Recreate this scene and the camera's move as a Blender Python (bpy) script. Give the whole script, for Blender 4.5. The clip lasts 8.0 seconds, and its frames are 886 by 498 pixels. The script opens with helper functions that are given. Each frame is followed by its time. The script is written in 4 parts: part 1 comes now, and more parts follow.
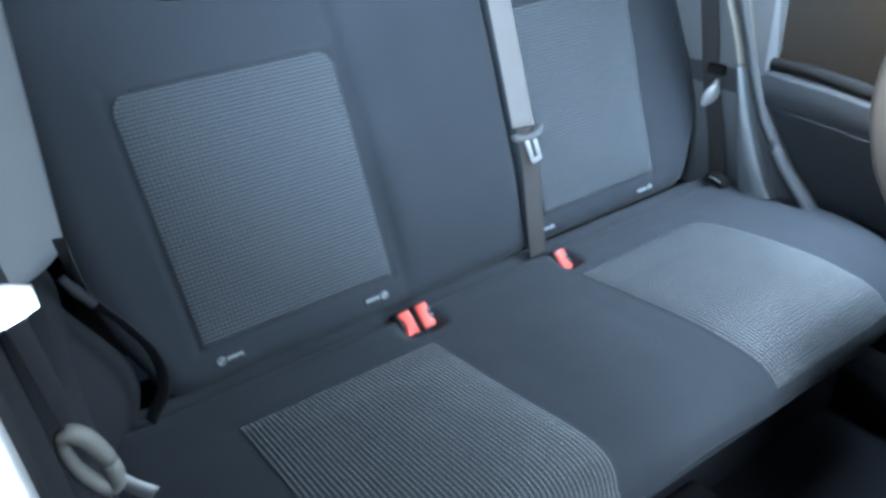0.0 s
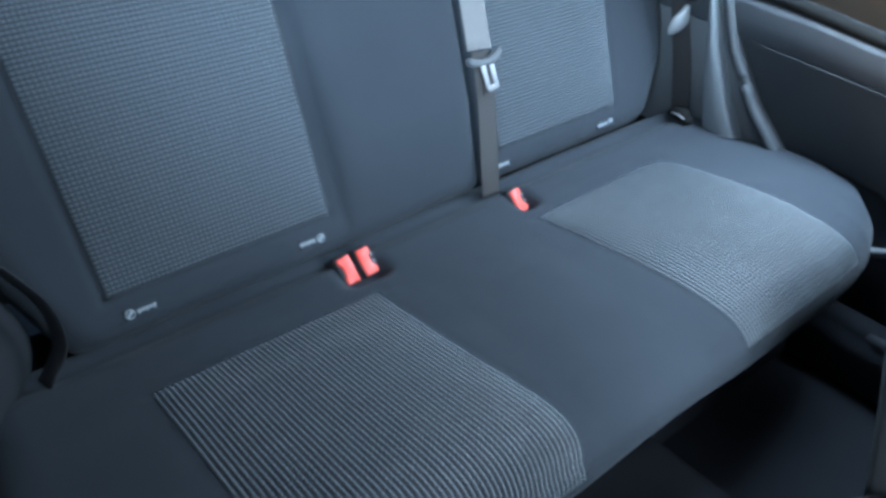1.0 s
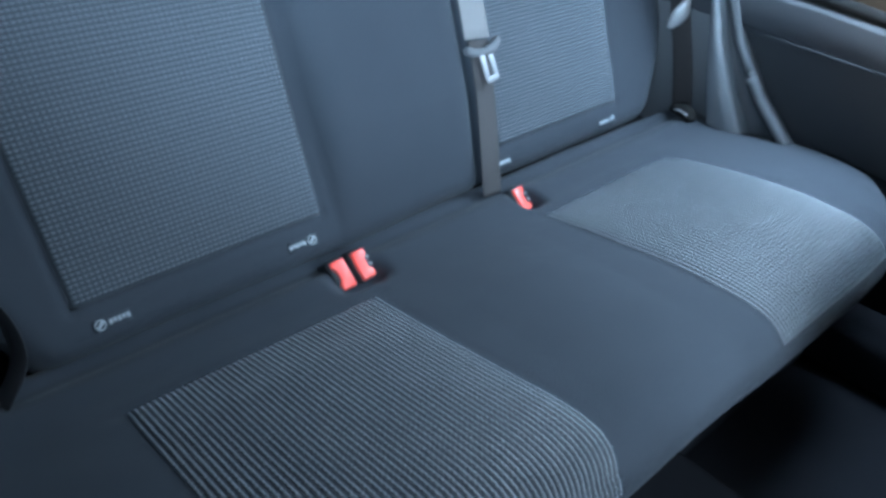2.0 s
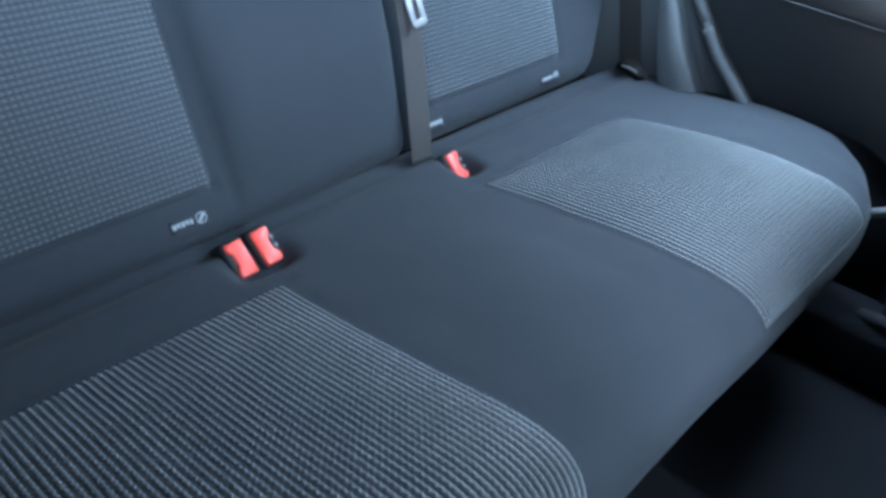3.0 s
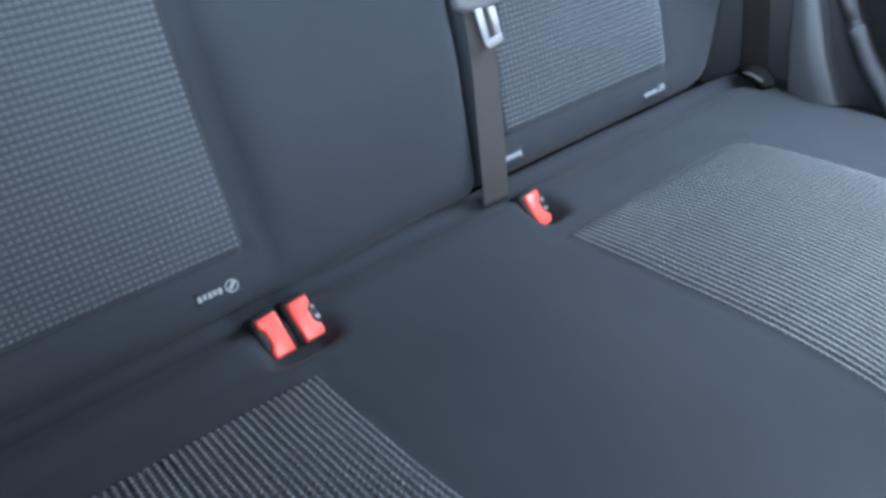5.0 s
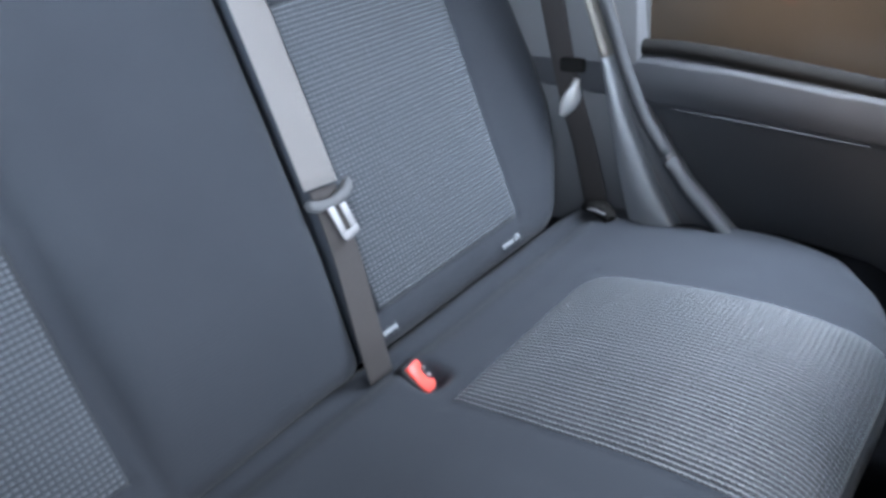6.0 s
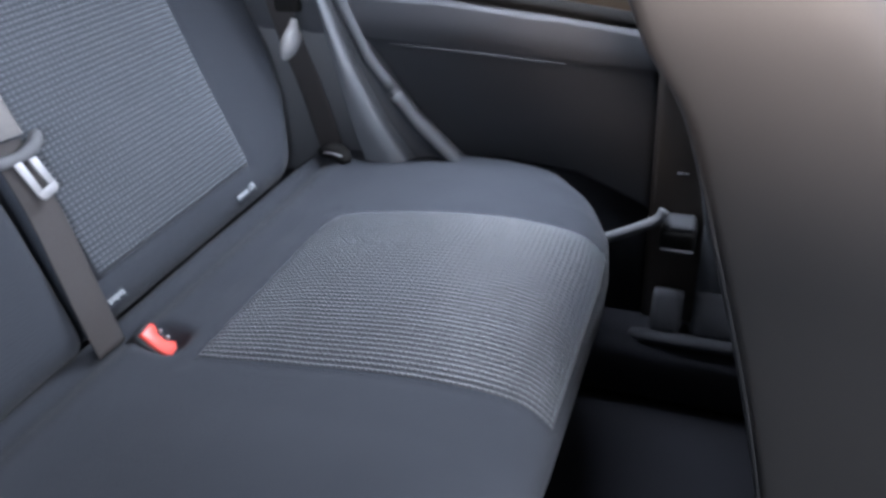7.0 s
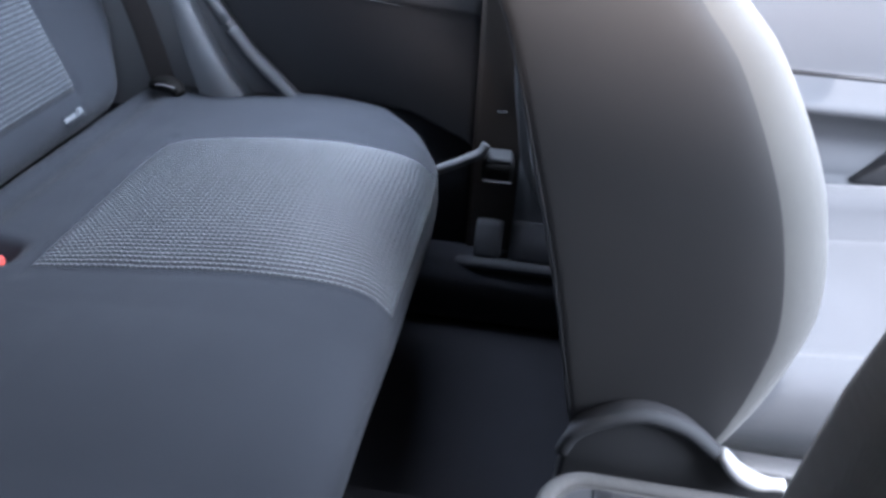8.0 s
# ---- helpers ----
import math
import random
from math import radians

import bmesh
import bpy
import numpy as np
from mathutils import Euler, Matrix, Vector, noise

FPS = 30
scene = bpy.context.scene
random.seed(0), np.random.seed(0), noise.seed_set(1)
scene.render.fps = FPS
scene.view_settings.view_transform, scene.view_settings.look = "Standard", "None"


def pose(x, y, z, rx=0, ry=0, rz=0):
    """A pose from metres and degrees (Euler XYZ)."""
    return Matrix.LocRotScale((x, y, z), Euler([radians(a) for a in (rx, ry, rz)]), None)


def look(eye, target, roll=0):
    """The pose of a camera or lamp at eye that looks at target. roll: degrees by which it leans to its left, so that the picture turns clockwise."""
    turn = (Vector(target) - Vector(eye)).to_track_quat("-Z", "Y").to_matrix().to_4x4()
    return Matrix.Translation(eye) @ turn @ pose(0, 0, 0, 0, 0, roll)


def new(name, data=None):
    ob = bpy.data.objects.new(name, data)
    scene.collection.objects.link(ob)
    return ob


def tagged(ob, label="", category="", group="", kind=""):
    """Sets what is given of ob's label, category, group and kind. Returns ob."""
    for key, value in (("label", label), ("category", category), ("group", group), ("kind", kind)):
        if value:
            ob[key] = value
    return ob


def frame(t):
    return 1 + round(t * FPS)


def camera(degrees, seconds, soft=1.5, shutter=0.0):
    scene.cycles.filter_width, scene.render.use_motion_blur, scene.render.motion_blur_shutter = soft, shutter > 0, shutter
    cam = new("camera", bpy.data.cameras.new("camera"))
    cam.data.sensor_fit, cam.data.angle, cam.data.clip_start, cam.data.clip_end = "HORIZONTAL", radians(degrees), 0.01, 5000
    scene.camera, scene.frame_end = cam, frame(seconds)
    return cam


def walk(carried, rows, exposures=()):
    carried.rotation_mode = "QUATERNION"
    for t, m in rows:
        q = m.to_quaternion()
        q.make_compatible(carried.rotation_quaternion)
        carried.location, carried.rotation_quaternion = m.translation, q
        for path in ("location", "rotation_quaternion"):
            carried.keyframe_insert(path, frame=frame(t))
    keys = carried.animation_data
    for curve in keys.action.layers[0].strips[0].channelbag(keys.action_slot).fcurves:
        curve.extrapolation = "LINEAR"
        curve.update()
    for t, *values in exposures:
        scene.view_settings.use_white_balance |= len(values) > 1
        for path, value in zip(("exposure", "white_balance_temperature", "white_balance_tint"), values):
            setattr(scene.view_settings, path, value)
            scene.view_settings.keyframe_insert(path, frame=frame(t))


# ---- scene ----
cam = camera(62.7, 8.0, soft=3.4)
PATH = [
    (0, (0.029, -1.02, 1.16), (0.932, 0.456, 0.158), -4.3),
    (0.2, (0.043, -0.983, 1.165), (0.974, 0.45, 0.126), -3.1),
    (0.5, (0.057, -0.94, 1.145), (0.98, 0.484, 0.086), -2.6),
    (0.8, (0.075, -0.886, 1.125), (1.043, 0.424, -0.035), -0.0),
    (1, (0.085, -0.895, 1.105), (1.069, 0.389, -0.071), -0.1),
    (1.2, (0.084, -0.856, 1.123), (1.098, 0.367, -0.092), 1.4),
    (2.3, (0.086, -0.807, 0.949), (1.201, 0.469, -0.113), -0.8),
    (2.5, (0.117, -0.778, 0.918), (1.314, 0.396, -0.172), -2.4),
    (2.7, (0.145, -0.75, 0.912), (1.356, 0.367, -0.222), -0.5),
    (3, (0.19, -0.721, 0.905), (1.373, 0.409, -0.246), 2.3),
    (3.3, (0.227, -0.7, 0.883), (1.285, 0.557, -0.257), -2.2),
    (3.5, (0.251, -0.675, 0.879), (1.238, 0.621, -0.281), -3.2),
    (3.7, (0.267, -0.679, 0.879), (1.15, 0.687, -0.285), -7.5),
    (4, (0.288, -0.641, 0.872), (1.043, 0.805, -0.285), -11.0),
    (4.2, (0.298, -0.608, 0.879), (1.007, 0.859, -0.28), -10.8),
    (5.3, (0.373, -0.602, 0.942), (1.437, 0.586, -0.265), 1.3),
    (5.5, (0.384, -0.591, 0.979), (1.515, 0.564, -0.199), 2.6),
    (5.8, (0.381, -0.6, 0.991), (1.612, 0.591, -0.041), -1.5),
    (6, (0.386, -0.642, 0.984), (1.642, 0.588, 0.029), -8.0),
    (6.2, (0.388, -0.649, 0.951), (1.754, 0.483, 0.028), -9.6),
    (6.5, (0.392, -0.662, 0.951), (1.894, 0.242, -0.012), -6.2),
    (6.8, (0.389, -0.655, 0.926), (1.967, 0.08, -0.06), -4.6),
    (7, (0.396, -0.675, 0.918), (1.946, 0.008, -0.146), -5.1),
    (7.2, (0.386, -0.663, 0.911), (1.957, -0.088, -0.185), -3.0),
    (7.5, (0.369, -0.65, 0.898), (1.981, -0.204, -0.198), -0.0),
    (7.7, (0.345, -0.664, 0.888), (1.99, -0.322, -0.197), 2.3),
    (8, (0.285, -0.686, 0.881), (1.938, -0.47, -0.224), 3.3),
]
walk(cam, [(t, look(eye, target, roll)) for t, eye, target, roll in PATH],
     exposures=[(0, 1.12, 5320, 2), (1.0, 1.01, 5130, 0), (2.5, 0.89, 4990, 0), (3.5, 0.76, 5200, 4), (4.0, 0.78, 5370, 6), (5.5, 0.95, 5850, 10), (6.0, 1.0, 6050, 13), (6.5, 0.82, 6200, 17), (7.0, 0.76, 6200, 18), (7.5, 0.75, 5900, 17), (8.0, 0.86, 5780, 17)])

# ---------------------------------------------------------------- light
world = bpy.data.worlds.new("sky")
scene.world = world
world.use_nodes = True
wn = world.node_tree.nodes
sky = wn.new("ShaderNodeTexSky")
sky.sky_type, sky.sun_disc = "NISHITA", False
sky.sun_elevation, sky.sun_rotation = radians(59), radians(184)
wn["Background"].inputs["Strength"].default_value = 0.03
world.node_tree.links.new(sky.outputs[0], wn["Background"].inputs["Color"])
sun = new("sun", bpy.data.lights.new("sun", "SUN"))
sun.data.energy, sun.data.angle, sun.data.color = 2.2, radians(0.6), (1.0, 0.95, 0.87)
sun.matrix_world = look((-0.2, -3.0, 5.6), (0.0, 0.0, 0.6))


def sky_lamp(name, at, toward, wide, high, watts, tint, spread=180):
    """Daylight standing in an opening of the car."""
    lamp = new(name, bpy.data.lights.new(name, "AREA"))
    lamp.data.shape, lamp.data.size, lamp.data.size_y, lamp.data.energy, lamp.data.color = "RECTANGLE", wide, high, watts, tint
    lamp.data.spread = radians(spread)
    lamp.matrix_world = look(at, toward)


sky_lamp("quarter_window_daylight", (1.455, -0.38, 1.02), (1.10, -0.38, 0.38), 0.42, 0.20, 5.2, (0.80, 0.90, 1.0), 120)
sky_lamp("windscreen_daylight", (0.72, -1.80, 1.05), (0.72, -0.2, 0.72), 1.25, 0.55, 33.5, (0.88, 0.94, 0.98))
# Added warm fill for the far seat's side; no such window is known.
sky_lamp("near_side_warm_fill", (-0.07, -0.86, 1.13), (0.98, -0.88, 1.20), 0.26, 0.18, 11.0, (1.0, 0.86, 0.73), 62)
sky_lamp("far_window_daylight", (1.47, -1.00, 1.00), (1.18, -0.36, 0.38), 0.50, 0.20, 5.0, (0.84, 0.92, 1.0), 120)
sky_lamp("near_door_daylight", (-0.06, -0.80, 1.04), (0.76, 0.20, 1.16), 0.36, 0.30, 8.2, (0.78, 0.89, 1.0), 76)

# ---------------------------------------------------------------- materials
def base_mat(name):
    m = bpy.data.materials.new(name)
    m.use_nodes = True
    nt = m.node_tree
    return m, nt, nt.nodes["Principled BSDF"], nt.links


def surface(name, dark, light, rough=0.6, grain=400.0, blotch=9.0, bump=0.15, metal=0.0, sheen=0.0, spec=0.5, depth=0.0006, mix=0.5, fuzz=0.4, coat=0.0):
    """A worn surface: colour varied at two scales, roughness varied, fine relief."""
    m, nt, bsdf, link = base_mat(name)
    n = nt.nodes
    co = n.new("ShaderNodeTexCoord")
    fine, broad = n.new("ShaderNodeTexNoise"), n.new("ShaderNodeTexNoise")
    fine.inputs["Scale"].default_value, fine.inputs["Detail"].default_value = grain, 3
    broad.inputs["Scale"].default_value, broad.inputs["Detail"].default_value = blotch, 5
    add = n.new("ShaderNodeMix")
    add.inputs["Factor"].default_value = mix
    ramp = n.new("ShaderNodeMix")
    ramp.data_type = "RGBA"
    ramp.inputs["A"].default_value, ramp.inputs["B"].default_value = (*dark, 1), (*light, 1)
    link.new(co.outputs["Object"], fine.inputs["Vector"])
    link.new(co.outputs["Object"], broad.inputs["Vector"])
    link.new(broad.outputs["Fac"], add.inputs["A"])
    link.new(fine.outputs["Fac"], add.inputs["B"])
    link.new(add.outputs["Result"], ramp.inputs["Factor"])
    link.new(ramp.outputs["Result"], bsdf.inputs["Base Color"])
    rr = n.new("ShaderNodeMapRange")
    rr.inputs["To Min"].default_value, rr.inputs["To Max"].default_value = max(0.02, rough - 0.1), min(1.0, rough + 0.1)
    link.new(broad.outputs["Fac"], rr.inputs["Value"])
    link.new(rr.outputs["Result"], bsdf.inputs["Roughness"])
    bp = n.new("ShaderNodeBump")
    bp.inputs["Strength"].default_value, bp.inputs["Distance"].default_value = bump, depth
    link.new(fine.outputs["Fac"], bp.inputs["Height"])
    link.new(bp.outputs["Normal"], bsdf.inputs["Normal"])
    bsdf.inputs["Metallic"].default_value = metal
    bsdf.inputs["Sheen Weight"].default_value = sheen
    bsdf.inputs["Sheen Roughness"].default_value = fuzz
    bsdf.inputs["Sheen Tint"].default_value = (0.82, 0.91, 1.0, 1)
    bsdf.inputs["Specular IOR Level"].default_value = spec
    bsdf.inputs["Coat Weight"].default_value, bsdf.inputs["Coat Roughness"].default_value = coat, 0.45
    return m


def woven(name, dark, light, pitch=0.0011, sheen=0.3, spec=0.25):
    """A flat-woven cloth: fine crossed threads over slow stains."""
    m, nt, bsdf, link = base_mat(name)
    n = nt.nodes
    co = n.new("ShaderNodeTexCoord")
    heights = []
    for direction in ("X", "Y"):
        w = n.new("ShaderNodeTexWave")
        w.bands_direction = direction
        w.inputs["Scale"].default_value = 0.314 / pitch
        w.inputs["Distortion"].default_value = 1.2
        w.inputs["Detail"].default_value = 1
        link.new(co.outputs["Object"], w.inputs["Vector"])
        heights.append(w)
    top = n.new("ShaderNodeMath")
    top.operation = "MAXIMUM"
    link.new(heights[0].outputs["Fac"], top.inputs[0])
    link.new(heights[1].outputs["Fac"], top.inputs[1])
    broad = n.new("ShaderNodeTexNoise")
    broad.inputs["Scale"].default_value, broad.inputs["Detail"].default_value = 7, 6
    link.new(co.outputs["Object"], broad.inputs["Vector"])
    mid = n.new("ShaderNodeMix")
    mid.inputs["Factor"].default_value = 0.4
    link.new(broad.outputs["Fac"], mid.inputs["A"])
    link.new(top.outputs[0], mid.inputs["B"])
    ramp = n.new("ShaderNodeMix")
    ramp.data_type = "RGBA"
    ramp.inputs["A"].default_value, ramp.inputs["B"].default_value = (*dark, 1), (*light, 1)
    link.new(mid.outputs["Result"], ramp.inputs["Factor"])
    link.new(ramp.outputs["Result"], bsdf.inputs["Base Color"])
    bp = n.new("ShaderNodeBump")
    bp.inputs["Strength"].default_value, bp.inputs["Distance"].default_value = 0.35, 0.0004
    link.new(top.outputs[0], bp.inputs["Height"])
    link.new(bp.outputs["Normal"], bsdf.inputs["Normal"])
    bsdf.inputs["Roughness"].default_value = 0.85
    bsdf.inputs["Sheen Weight"].default_value = sheen
    bsdf.inputs["Sheen Roughness"].default_value = 0.45
    bsdf.inputs["Specular IOR Level"].default_value = spec
    return m


CLOTH = woven("plain_cloth", (0.022, 0.025, 0.031), (0.040, 0.045, 0.054), sheen=0.09, spec=0.12)
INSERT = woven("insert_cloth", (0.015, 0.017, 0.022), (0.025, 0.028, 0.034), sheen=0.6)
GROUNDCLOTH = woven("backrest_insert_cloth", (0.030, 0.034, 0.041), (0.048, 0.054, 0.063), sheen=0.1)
YARN = surface("raised_yarn", (0.052, 0.059, 0.069), (0.086, 0.096, 0.108), 0.7, 900, 12, 0.2, sheen=0.8, fuzz=0.4, spec=0.4)
BEAD = surface("bead_yarn", (0.027, 0.032, 0.040), (0.046, 0.053, 0.064), 0.42, 900, 12, 0.15, sheen=1.0, fuzz=0.27, spec=1.0, coat=1.0)
RIBYARN = surface("rib_yarn", (0.026, 0.031, 0.039), (0.042, 0.049, 0.060), 0.45, 900, 12, 0.15, sheen=1.0, fuzz=0.27, spec=1.0, coat=0.6)
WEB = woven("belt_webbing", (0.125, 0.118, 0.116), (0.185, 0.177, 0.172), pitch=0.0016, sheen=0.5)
WEB_SHADED = surface("shaded_webbing", (0.026, 0.023, 0.023), (0.045, 0.04, 0.039), 0.8, 500, 20, 0.3)
RED = surface("red_plastic", (0.82, 0.075, 0.055), (0.90, 0.11, 0.08), 0.35, 300, 20, 0.05)
BLACK = surface("black_plastic", (0.010, 0.010, 0.012), (0.022, 0.022, 0.025), 0.5, 700, 15, 0.2)
DARKTRIM = surface("dark_moulded_trim", (0.040, 0.041, 0.045), (0.065, 0.066, 0.070), 0.5, 900, 6, 0.5)
GREYTRIM = surface("grey_moulded_trim", (0.10, 0.108, 0.122), (0.15, 0.16, 0.175), 0.65, 900, 6, 0.4)
PALE = surface("pale_plastic", (0.48, 0.48, 0.48), (0.60, 0.60, 0.60), 0.4, 400, 15, 0.1)
STEEL = surface("brushed_steel", (0.24, 0.24, 0.25), (0.34, 0.34, 0.35), 0.5, 600, 30, 0.1, metal=0.7)
CARPET = surface("black_carpet", (0.013, 0.0135, 0.016), (0.029, 0.030, 0.036), 0.95, 1100, 14, 0.8, depth=0.003, spec=0.1)
THREAD = surface("label_thread", (0.24, 0.26, 0.28), (0.34, 0.36, 0.38), 0.8, 1500, 40, 0.3)
LINER = surface("headliner_cloth", (0.17, 0.167, 0.162), (0.23, 0.225, 0.22), 0.95, 900, 5, 0.3)
PANELTRIM = surface("dark_panel_trim", (0.038, 0.040, 0.046), (0.060, 0.063, 0.069), 0.52, 900, 6, 0.5, spec=0.45)
BROWN = surface("brown_trim", (0.05, 0.042, 0.036), (0.085, 0.07, 0.06), 0.55, 800, 6, 0.3)
SEATSHADE = surface("shaded_seat_side", (0.029, 0.029, 0.030), (0.046, 0.0455, 0.046), 0.55, 1200, 5, 0.35)
PAINTED = surface("white_paint", (0.70, 0.71, 0.72), (0.78, 0.79, 0.80), 0.25, 300, 4, 0.02)
TARMAC = surface("tarmac", (0.035, 0.034, 0.033), (0.075, 0.07, 0.066), 0.9, 60, 1.2, 0.6, depth=0.01)
PLASTER = surface("brown_plaster_wall", (0.36, 0.26, 0.17), (0.48, 0.36, 0.25), 0.9, 40, 0.8, 0.5, depth=0.01)


SUNCLOTH = woven("sunlit_seat_cloth", (0.11, 0.115, 0.125), (0.17, 0.175, 0.187))
SILL = surface("grey_sill_trim", (0.030, 0.032, 0.037), (0.048, 0.051, 0.058), 0.9, 900, 6, 0.4)


def glass_mat():
    m, nt, bsdf, link = base_mat("tinted_glass")
    n = nt.nodes
    clear, gloss, mix, fres = (n.new(k) for k in ("ShaderNodeBsdfTransparent", "ShaderNodeBsdfGlossy", "ShaderNodeMixShader", "ShaderNodeFresnel"))
    clear.inputs["Color"].default_value = (0.80, 0.80, 0.79, 1)
    gloss.inputs["Roughness"].default_value = 0.02
    fres.inputs["IOR"].default_value = 1.45
    link.new(fres.outputs[0], mix.inputs[0])
    link.new(clear.outputs[0], mix.inputs[1])
    link.new(gloss.outputs[0], mix.inputs[2])
    link.new(mix.outputs[0], n["Material Output"].inputs["Surface"])
    return m


GLASS = glass_mat()
CONSOLETRIM = surface("grey_console_trim", (0.060, 0.059, 0.058), (0.115, 0.113, 0.110), 0.65, 300, 40, 0.4, spec=0.3)
LITCLOTH = woven("lit_seat_cloth", (0.088, 0.088, 0.083), (0.128, 0.127, 0.120))
# Darker copy of the panel trim; near-side shade is put into its colour.
NEARSHADE = surface("shaded_near_trim", (0.013, 0.014, 0.017), (0.025, 0.026, 0.030), 0.75, 900, 6, 0.4, spec=0.3)
PILLARTRIM = surface("pale_pillar_trim", (0.17, 0.18, 0.195), (0.22, 0.23, 0.245), 0.85, 900, 6, 0.3, spec=0.2)
UPPERTRIM = surface("beige_pillar_trim", (0.13, 0.122, 0.108), (0.19, 0.18, 0.16), 0.85, 900, 6, 0.3)
FILLERTRIM = surface("grey_filler_trim", (0.085, 0.088, 0.095), (0.125, 0.128, 0.135), 0.75, 900, 6, 0.3)
RUBBER = surface("black_rubber", (0.008, 0.008, 0.008), (0.016, 0.015, 0.014), 0.9, 800, 15, 0.2, spec=0.15)
TRIMMID = surface("mid_grey_trim", (0.052, 0.055, 0.060), (0.080, 0.083, 0.088), 0.85, 900, 6, 0.3, spec=0.2)
BEIGE = surface("worn_belt_plastic", (0.10, 0.10, 0.095), (0.27, 0.27, 0.25), 0.5, 120, 70, 0.2)


# ---------------------------------------------------------------- mesh helpers
def finish(ob, material, parent=None, label="", smooth=True):
    ob.data.materials.append(material)
    for p in ob.data.polygons:
        p.use_smooth = smooth
    if parent is not None:
        ob.parent = parent
    if label:
        ob["label"] = label
    return ob


def part(name, bm, material, parent=None, label="", smooth=True):
    me = bpy.data.meshes.new(name)
    bmesh.ops.recalc_face_normals(bm, faces=bm.faces)
    bm.to_mesh(me)
    bm.free()
    return finish(new(name, me), material, parent, label, smooth)


def thing(name, at, label, category, group="", kind=""):
    e = new(name)
    e.location = at
    e.empty_display_size = 0.05
    bpy.context.view_layer.update()
    return tagged(e, label, category, group, kind)


def origin(parent):
    at = Vector((0, 0, 0))
    while parent is not None:
        at, parent = at + parent.location, parent.parent
    return at


def local(parent, p):
    return Vector(p) - origin(parent)


def sheet(name, fn, nu, nv, material, parent=None, label="", back=None):
    """A closed solid: the surface fn(u, v) in front and back(u, v) behind it, stitched round the rim."""
    vs, fs = [], []
    off = origin(parent)
    layers = [fn] + ([back] if back else [])
    for f in layers:
        for i in range(nu + 1):
            for j in range(nv + 1):
                vs.append(Vector(f(i / nu, j / nv)) - off)
    w, total = nv + 1, (nu + 1) * (nv + 1)
    for i in range(nu):
        for j in range(nv):
            a = i * w + j
            fs.append((a, a + w, a + w + 1, a + 1))
            if back:
                fs.append(tuple(total + k for k in (a, a + 1, a + w + 1, a + w)))
    if back:
        rim = [i * w for i in range(nu + 1)] + [nu * w + j for j in range(1, nv + 1)] + [i * w + nv for i in range(nu - 1, -1, -1)] + [j for j in range(nv - 1, 0, -1)]
        for a, b in zip(rim, rim[1:] + rim[:1]):
            fs.append((b, a, total + a, total + b))
    me = bpy.data.meshes.new(name)
    me.from_pydata(vs, [], fs)
    bm = bmesh.new()
    bm.from_mesh(me)
    bmesh.ops.recalc_face_normals(bm, faces=bm.faces)
    bm.to_mesh(me)
    bm.free()
    return finish(new(name, me), material, parent, label)


def box_bm(lo, hi, bevel=0.004, segs=2, parent=None):
    bm = bmesh.new()
    bmesh.ops.create_cube(bm, size=1)
    c, d = (Vector(lo) + Vector(hi)) / 2, Vector(hi) - Vector(lo)
    for v in bm.verts:
        v.co = local(parent, c + Vector((v.co.x * d.x, v.co.y * d.y, v.co.z * d.z)))
    if bevel:
        bmesh.ops.bevel(bm, geom=bm.edges[:], offset=min(bevel, 0.45 * min(d)), segments=segs, affect="EDGES", profile=0.5)
    return bm


def slab_bm(outline, axis, lo, hi, bevel=0.006, segs=2, parent=None):
    """A plate with the given outline (pairs of the two other axes, in order), from lo to hi along axis, edges rounded."""
    bm = bmesh.new()
    rest = [n for n in range(3) if n != axis]

    def spot(p, h):
        q = [0, 0, 0]
        q[axis], q[rest[0]], q[rest[1]] = h, p[0], p[1]
        return local(parent, q)
    a = [bm.verts.new(spot(p, lo)) for p in outline]
    b = [bm.verts.new(spot(p, hi)) for p in outline]
    bm.faces.new(a)
    bm.faces.new(b[::-1])
    for i in range(len(a)):
        j = (i + 1) % len(a)
        bm.faces.new((a[j], a[i], b[i], b[j]))
    bmesh.ops.recalc_face_normals(bm, faces=bm.faces)
    if bevel:
        rim = [e for e in bm.edges if len(e.link_faces) == 2 and (len(e.link_faces[0].verts) > 4) != (len(e.link_faces[1].verts) > 4)]
        bmesh.ops.bevel(bm, geom=rim or bm.edges[:], offset=bevel, segments=segs, affect="EDGES", profile=0.5)
    return bm


def smooth_line(pts, per=8):
    """A Catmull-Rom line through the points."""
    p = [Vector(q) for q in pts]
    p = [2 * p[0] - p[1]] + p + [2 * p[-1] - p[-2]]
    out = []
    for i in range(1, len(p) - 2):
        for k in range(per):
            t = k / per
            out.append(0.5 * (2 * p[i] + (p[i + 1] - p[i - 1]) * t + (2 * p[i - 1] - 5 * p[i] + 4 * p[i + 1] - p[i + 2]) * t * t + (3 * p[i] - p[i - 1] - 3 * p[i + 1] + p[i + 2]) * t ** 3))
    out.append(p[-2])
    return out


